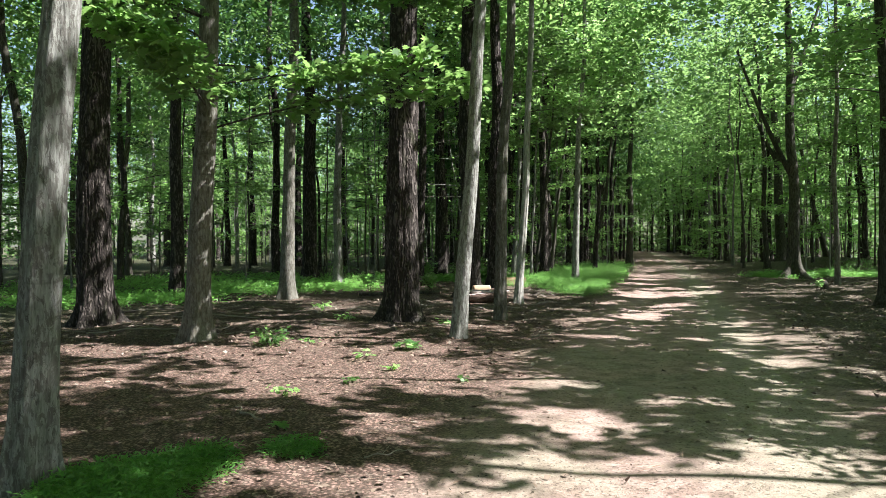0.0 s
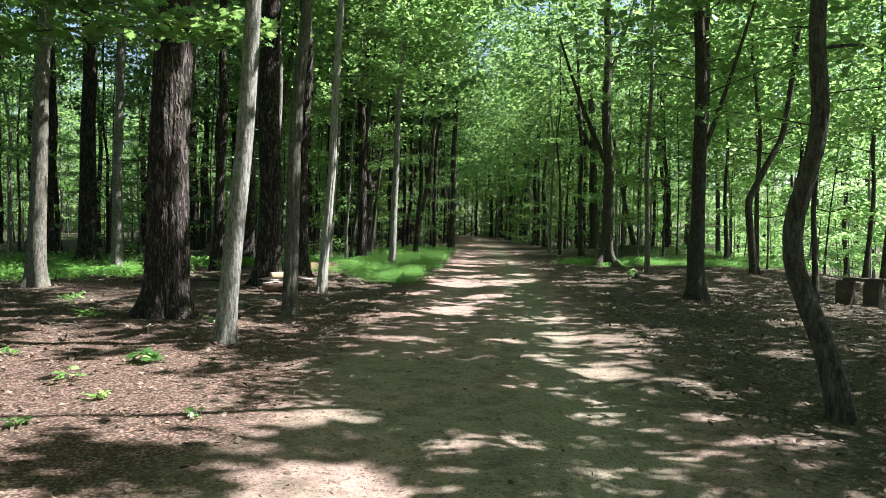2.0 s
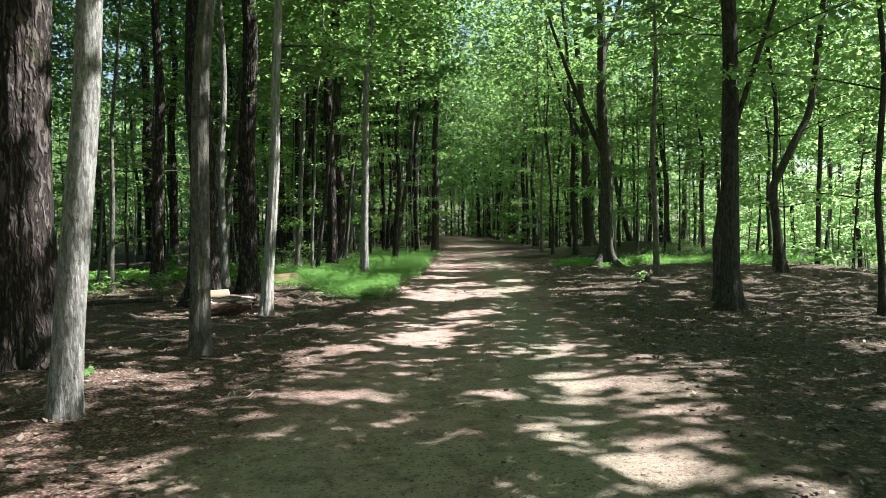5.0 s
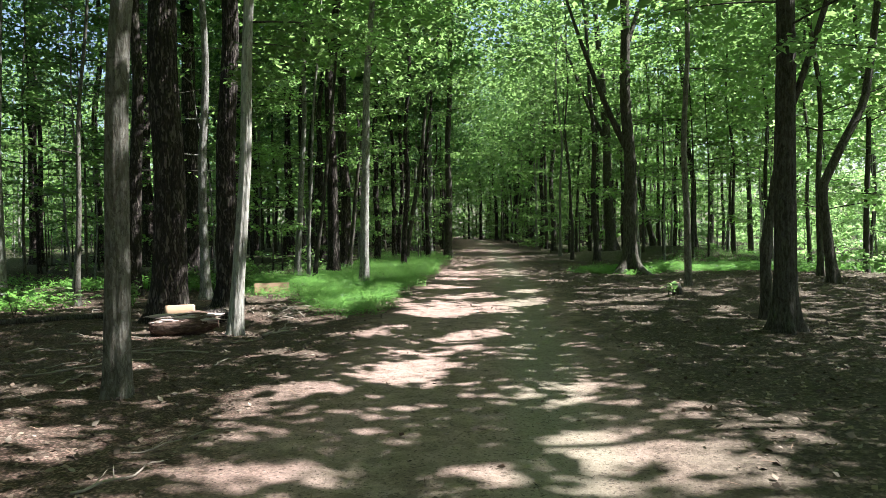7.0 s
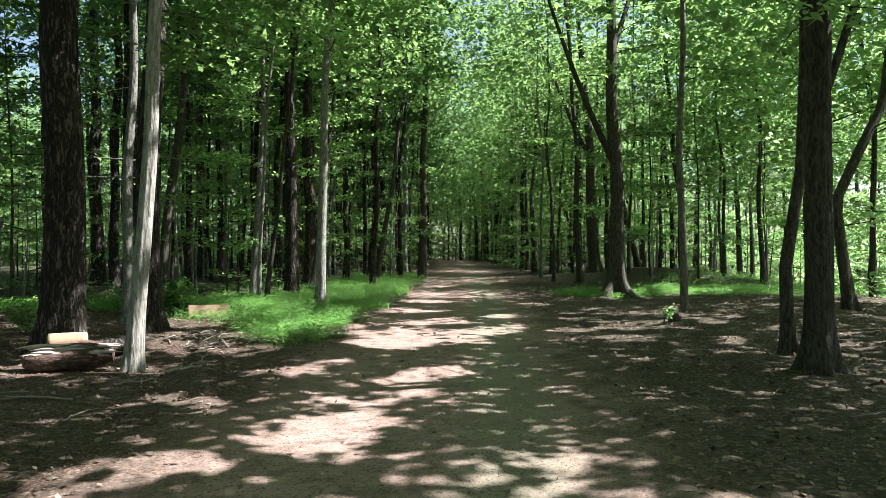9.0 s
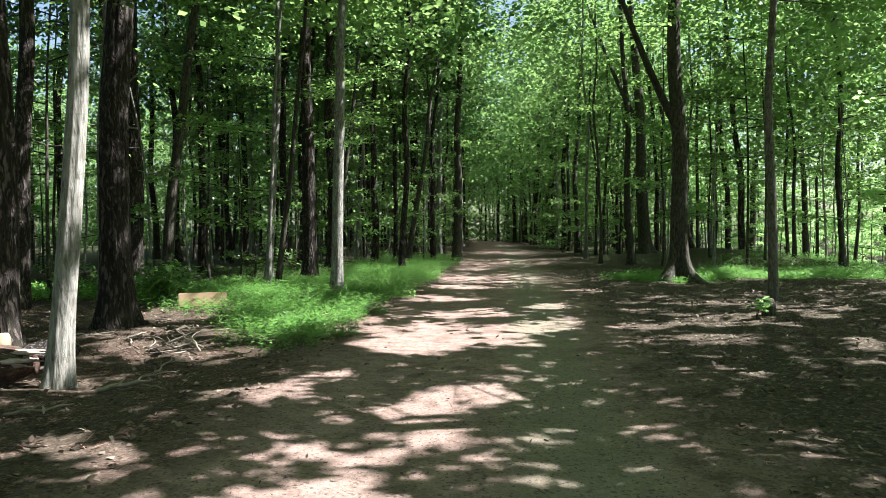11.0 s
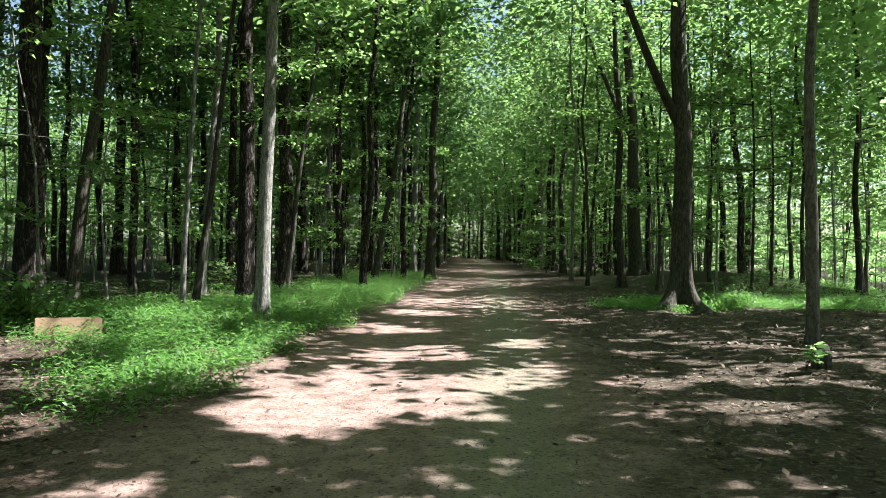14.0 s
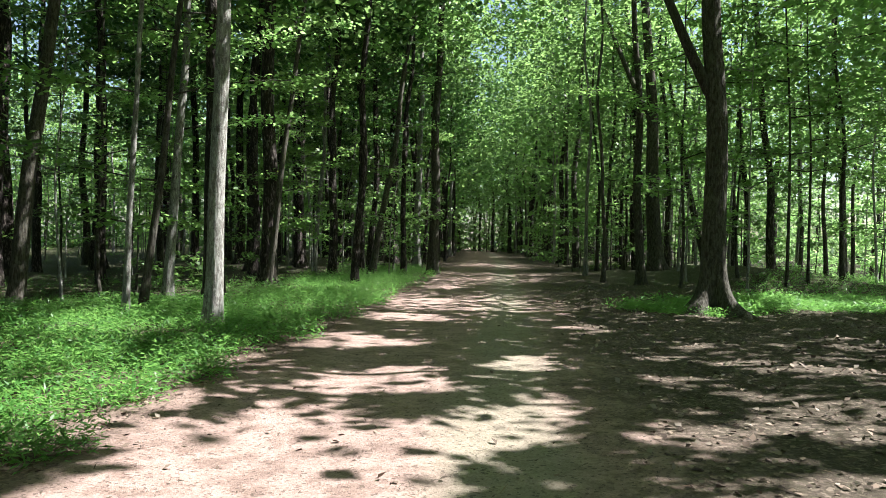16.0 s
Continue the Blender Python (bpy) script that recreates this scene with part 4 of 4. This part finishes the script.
for x, y, ln, az, r in ((-1.75, 6.6, 0.6, 2.3, 0.02), (-0.4, 5.4, 0.35, 0.4, 0.01), (-5.2, 13.2, 2.2, 0.5, 0.025), (-4.6, 15.6, 1.6, 2.9, 0.02), (-2.4, 16.8, 2.0, 0.2, 0.02),
                        (-6.6, 17.6, 2.4, 0.8, 0.03), (0.6, 16.2, 1.4, 0.3, 0.02), (2.9, 20.3, 0.9, 1.2, 0.02), (2.3, 18.0, 0.5, 0.6, 0.02), (3.1, 22.2, 1.1, 0.9, 0.018),
                        (1.2, 17.3, 1.3, 2.6, 0.02), (9.6, 18.4, 0.6, 0.2, 0.015), (10.4, 19.9, 0.5, 1.2, 0.012), (-3.2, 12.6, 1.3, 0.1, 0.018), (2.0, 12.9, 0.8, 0.5, 0.012),
                        (-7.6, 19.2, 2.5, 0.15, 0.03), (2.6, 21.2, 1.0, 2.0, 0.015), (8.9, 14.4, 0.5, 0.3, 0.012)):
    stick(x, y, ln, az, r * 0.6)
for k in range(90):
    x, y = gr.uniform(-8, 3), gr.uniform(11.5, 24)
    if x - float(path_x(y)) < -2.6 and clear(x, y, 0.5):
        stick(x, y, gr.uniform(0.3, 1.1), gr.uniform(0, 3.1), gr.uniform(0.006, 0.014))


# ---- fallen log, cut round, timber, bench, stump ----
def rotten_material():
    n = Nodes("rotten_wood")
    p = n.place((0.25, 1, 1))
    f = n.noise(p, 22, 6, 0.7)
    col = n.ramp(f, (0.3, (0.025, 0.016, 0.012)), (0.5, (0.09, 0.055, 0.042)), (0.72, (0.26, 0.18, 0.15)))
    return n.finish(col, 0.9, n.bump(f, 1.0, 0.03), 0.2)


def sawn_material(name, a, b):
    n = Nodes(name)
    f = n.noise(n.place((1.2, 9, 9)), 5, 5, 0.6)
    col = n.mix(f, a, b)
    col = n.mix(n.math("MULTIPLY", n.smooth(n.noise(n.place(), 4, 4), 0.5, 0.7), 0.35), col, (0.17, 0.12, 0.085))
    return n.finish(col, 0.85, n.bump(f, 0.4, 0.008), 0.25)


ROTTEN = rotten_material()
SPLIT = sawn_material("torn_wood", (0.27, 0.195, 0.17), (0.62, 0.52, 0.48))
SAWN = sawn_material("sawn_timber", (0.26, 0.165, 0.1), (0.42, 0.29, 0.195))
OLD_PLANK = sawn_material("weathered_plank", (0.05, 0.04, 0.032), (0.11, 0.09, 0.07))


def log(name, x, y, z, length, r, az, mat, end_mat, label, rough, seed, hollow=0.0):
    rg = np.random.default_rng(seed)
    ob = tagged(root(name, x, y, gz(x, y) + z), label, "log")
    t = np.linspace(-0.5, 0.5, 12)
    line = np.stack([np.cos(az) * t * length, np.sin(az) * t * length, r * (0.9 + 0.12 * hollow * np.sin(t * 5))], 1)
    rr = r * (1 + hollow * (np.abs(t) * 2) ** 4 * -0.5 + 0.06 * hollow * np.sin(t * 9))
    part("bark", Tubes().add(line, rr, 18, rough, 0, rg).mesh("bark", mat, False), ob)
    for sgn in (-1, 1):
        c = np.array([math.cos(az) * sgn * length * 0.5, math.sin(az) * sgn * length * 0.5, r * 0.9])
        d = np.array([math.cos(az) * sgn, math.sin(az) * sgn, 0]) * 0.012
        part("cut_end", Tubes().add([c - d, c + d], [rr[0] * 0.9, rr[0] * 0.86], 18, rough * 0.6, 0, rg).mesh("cut_end", end_mat, False), ob)
    return ob


lg = log("rotten_log", 1.25, 19.5, 0.0, 1.05, 0.18, 0.08, ROTTEN, ROTTEN, "decayed reddish log with splintered pale top", 0.3, 4, 1.15)
sr = np.random.default_rng(12)
for k in range(70):                     # torn pale shards along the top
    mid, ln = sr.uniform(-0.35, 0.42), sr.uniform(0.3, 0.62)
    ty, tz = sr.uniform(-0.17, 0.1), sr.uniform(0.24, 0.335)
    t = np.linspace(-0.5, 0.5, 6)
    q = np.stack([mid + t * ln, ty + 0.02 * np.sin(t * 6 + k), tz - 0.05 * t * t - 3.2 * ty * ty + 0.03 * t * sr.uniform(-1, 1)], 1)
    part("splinter", Tubes().add(q, [0.003, 0.012, 0.019, 0.017, 0.009, 0.002], 6, 0.6, 0, sr).mesh("splinter", SPLIT, False), lg)
log("cut_log", 1.12, 19.98, 0.16, 0.46, 0.14, 0.15, SAWN, SAWN, "barkless tan cut log resting behind the rotten log", 0.05, 6)
log("root_stub", 1.6, 20.45, 0.02, 0.62, 0.13, 0.7, BARK_PINE, BARK_PINE, "blackened broken root stub beside the rotten log", 0.3, 15, 0.8)
log("fallen_log", -1.2, 21.2, 0.0, 2.4, 0.05, 0.25, BARK_BROWN, SAWN, "dark fallen stem lying between the pines", 0.1, 8)
log("fallen_log", 2.7, 27.6, 0.0, 1.8, 0.09, 0.1, BARK_BROWN, SAWN, "dark fallen stem half hidden in stiltgrass", 0.1, 9)


def beam(name, bm_size, mat, parent, at, turn=0.0, bevel=0.02, tilt=0.0):
    bm = bmesh.new()
    bmesh.ops.create_cube(bm, size=1.0)
    bmesh.ops.scale(bm, vec=bm_size, verts=bm.verts)
    bmesh.ops.bevel(bm, geom=bm.edges[:], offset=bevel, segments=2, affect="EDGES")
    bmesh.ops.subdivide_edges(bm, edges=[e for e in bm.edges if e.calc_length() > 0.3], cuts=4)
    for v in bm.verts:
        v.co += noise.noise_vector(v.co * 5) * bevel * 0.45
    me = bpy.data.meshes.new(name)
    bm.to_mesh(me)
    bm.free()
    me.materials.append(mat)
    ob = part(name, me, parent)
    ob.matrix_basis = pose(*at, tilt, 0, turn)
    return ob


timber = tagged(root("timber_step", 2.6, 25.8), "short sawn tan timber set on edge in the grass", "timber")
beam("timber", (0.86, 0.14, 0.27), SAWN, timber, (0, 0, 0.125), 2, 0.012, -14)

bench = tagged(root("log_bench", 13.6, 14.75), "rough dark plank bench on two wooden blocks", "bench")
beam("plank", (1.9, 0.36, 0.07), OLD_PLANK, bench, (0.05, -0.1, 0.575), -61)
beam("support", (0.3, 0.34, 0.58), OLD_PLANK, bench, (-0.4, 0.72, 0.25), -61)
beam("support", (0.3, 0.34, 0.58), OLD_PLANK, bench, (-0.13, 0.24, 0.25), -61)

st = tagged(root("tree_stump", 11.4, 21.55), "small dark broken stump with a pale top", "stump")
part("wood", Tubes().add([(0, 0, -0.05), (0, 0, 0.05), (0.01, 0, 0.14), (0.0, 0.01, 0.24)], [0.1, 0.085, 0.075, 0.06], 12, 0.15, 0.3, np.random.default_rng(2)).mesh("wood", BARK_BROWN, False), st)
part("top", Tubes().add([(0.0, 0.01, 0.236), (0.0, 0.01, 0.25)], [0.058, 0.045], 12, 0.15, 0, np.random.default_rng(2)).mesh("top", SAWN, False), st)


def seedling(x, y, spread, height, leaves, size, mat=LEAF_SUNNY, label="small broad-leaved seedling on the forest floor"):
    rg = np.random.default_rng(int(abs(x) * 53 + abs(y) * 91))
    ob = tagged(root("seedling", x, y), label, "plant", "seedlings")
    pts = []
    for k in range(5):
        a = rg.uniform(0, 6.28)
        end = np.array([math.cos(a) * spread * 0.7, math.sin(a) * spread * 0.7, height * rg.uniform(0.6, 1)])
        part("stem", Tubes().add([(0, 0, -0.02), end * (0.4, 0.4, 0.7), end], [0.004, 0.003, 0.002], 5).mesh("stem", BARK_BROWN), ob)
        pts.append(end * rg.uniform(0.5, 1.05, (leaves // 5, 1)) + rg.normal(0, spread * 0.18, (leaves // 5, 3)) * (1, 1, 0.3))
    part("leaves", leaf_mesh("leaves", np.concatenate(pts), size, mat, rg, MAPLE, 0.3), ob)


SEEDLINGS = [(-0.35, 10.6, 0.28, 0.14, 40, 0.1), (-1.0, 9.6, 0.2, 0.1, 20, 0.07), (-1.35, 6.05, 0.1, 0.1, 15, 0.07), (-1.0, 8.1, 0.15, 0.08, 15, 0.07), (-0.6, 8.9, 0.12, 0.08, 15, 0.06),
             (0.15, 13.5, 0.25, 0.1, 25, 0.08), (-2.6, 11.4, 0.3, 0.16, 35, 0.07), (-2.0, 11.2, 0.2, 0.1, 20, 0.06), (-1.9, 14.6, 0.3, 0.15, 30, 0.08), (11.15, 21.5, 0.22, 0.3, 40, 0.09)]
SEEDLINGS += [(-2.7, 16.9, 0.35, 0.2, 40, 0.09), (0.3, 8.2, 0.1, 0.07, 10, 0.06), (-1.6, 7.3, 0.2, 0.1, 25, 0.06), (1.7, 26.6, 0.45, 0.6, 90, 0.1), (1.1, 26.2, 0.4, 0.6, 80, 0.1),
              (-1.6, 23.0, 0.5, 0.5, 80, 0.11), (-4.3, 21.8, 0.5, 0.7, 90, 0.12), (-2.2, 22.4, 0.4, 0.8, 90, 0.12), (-0.7, 27.9, 0.6, 1.1, 120, 0.12), (1.9, 27.4, 0.5, 0.7, 110, 0.1)]
for x, y, sp, h, n, sz in SEEDLINGS:
    seedling(x, y, sp, h, n, sz)


def shrub(x, y, spread, height, stems, size, mat, label):
    """A many-stemmed shrub: arching stems with narrow leaves all along them."""
    rg = np.random.default_rng(int(abs(x) * 71 + abs(y) * 37))
    ob = tagged(root("shrub", x, y), label, "shrub", "woodland shrubs")
    pts = []
    for k in range(stems):
        a, reach, h = rg.uniform(0, 6.28), spread * rg.uniform(0.35, 1.0), height * rg.uniform(0.55, 1.0)
        t = np.linspace(0, 1, 8)
        line = np.stack([np.cos(a) * reach * t ** 1.4, np.sin(a) * reach * t ** 1.4, -0.03 + h * (1.5 * t - 0.5 * t * t)], 1)
        part("stem", Tubes().add(line, np.linspace(0.008, 0.002, 8), 5).mesh("stem", BARK_BROWN), ob)
        pts.append(sprays(line, 34, 0.17, 0.05, rg, 0.2))
    part("leaves", leaf_mesh("leaves", np.concatenate(pts), size, mat, rg, KITE, 0.5), ob)


shrub(1.75, 26.6, 0.75, 1.0, 14, 0.11, LEAF_MAPLE, "broad-leaved shrub with glossy leaves beside the sawn timber")
shrub(0.9, 26.9, 0.6, 0.8, 10, 0.11, LEAF_MAPLE, "broad-leaved shrub growing behind the plated pine")
# sunlit here through the lightened leaf colour
shrub(-0.35, 23.4, 0.45, 0.6, 8, 0.09, LEAF_SUNNY, "low sunlit shrub behind the fallen log")
shrub(-2.6, 11.0, 0.4, 0.3, 6, 0.07, LEAF_MAPLE, "low weedy shrub at the hardwood's foot")

pile = tagged(root("brush_pile", 3.05, 20.9), "small heap of dry grey branches on the leaf litter", "branch pile")
pr = np.random.default_rng(31)
for k in range(10):
    a, ln, up = pr.uniform(0, 3.14), pr.uniform(0.25, 0.75), pr.uniform(0.0, 0.22)
    t = np.linspace(-0.5, 0.5, 7)
    wave = 0.05 * ln * np.sin(t * 7 + k)
    q = np.stack([np.cos(a) * t * ln - np.sin(a) * wave + pr.normal(0, 0.12), np.sin(a) * t * ln + np.cos(a) * wave + pr.normal(0, 0.12), 0.02 + up * (t + 0.5) + 0.015 * (k % 4)], 1)
    part("branch", Tubes().add(q, np.linspace(0.014, 0.004, 7) * pr.uniform(0.5, 1.1), 6, 0.1, 0, pr).mesh("branch", TWIG), pile)

stick(2.7, 19.05, 0.5, 0.45, 0.026, "short pale barkless stick broken at both ends")
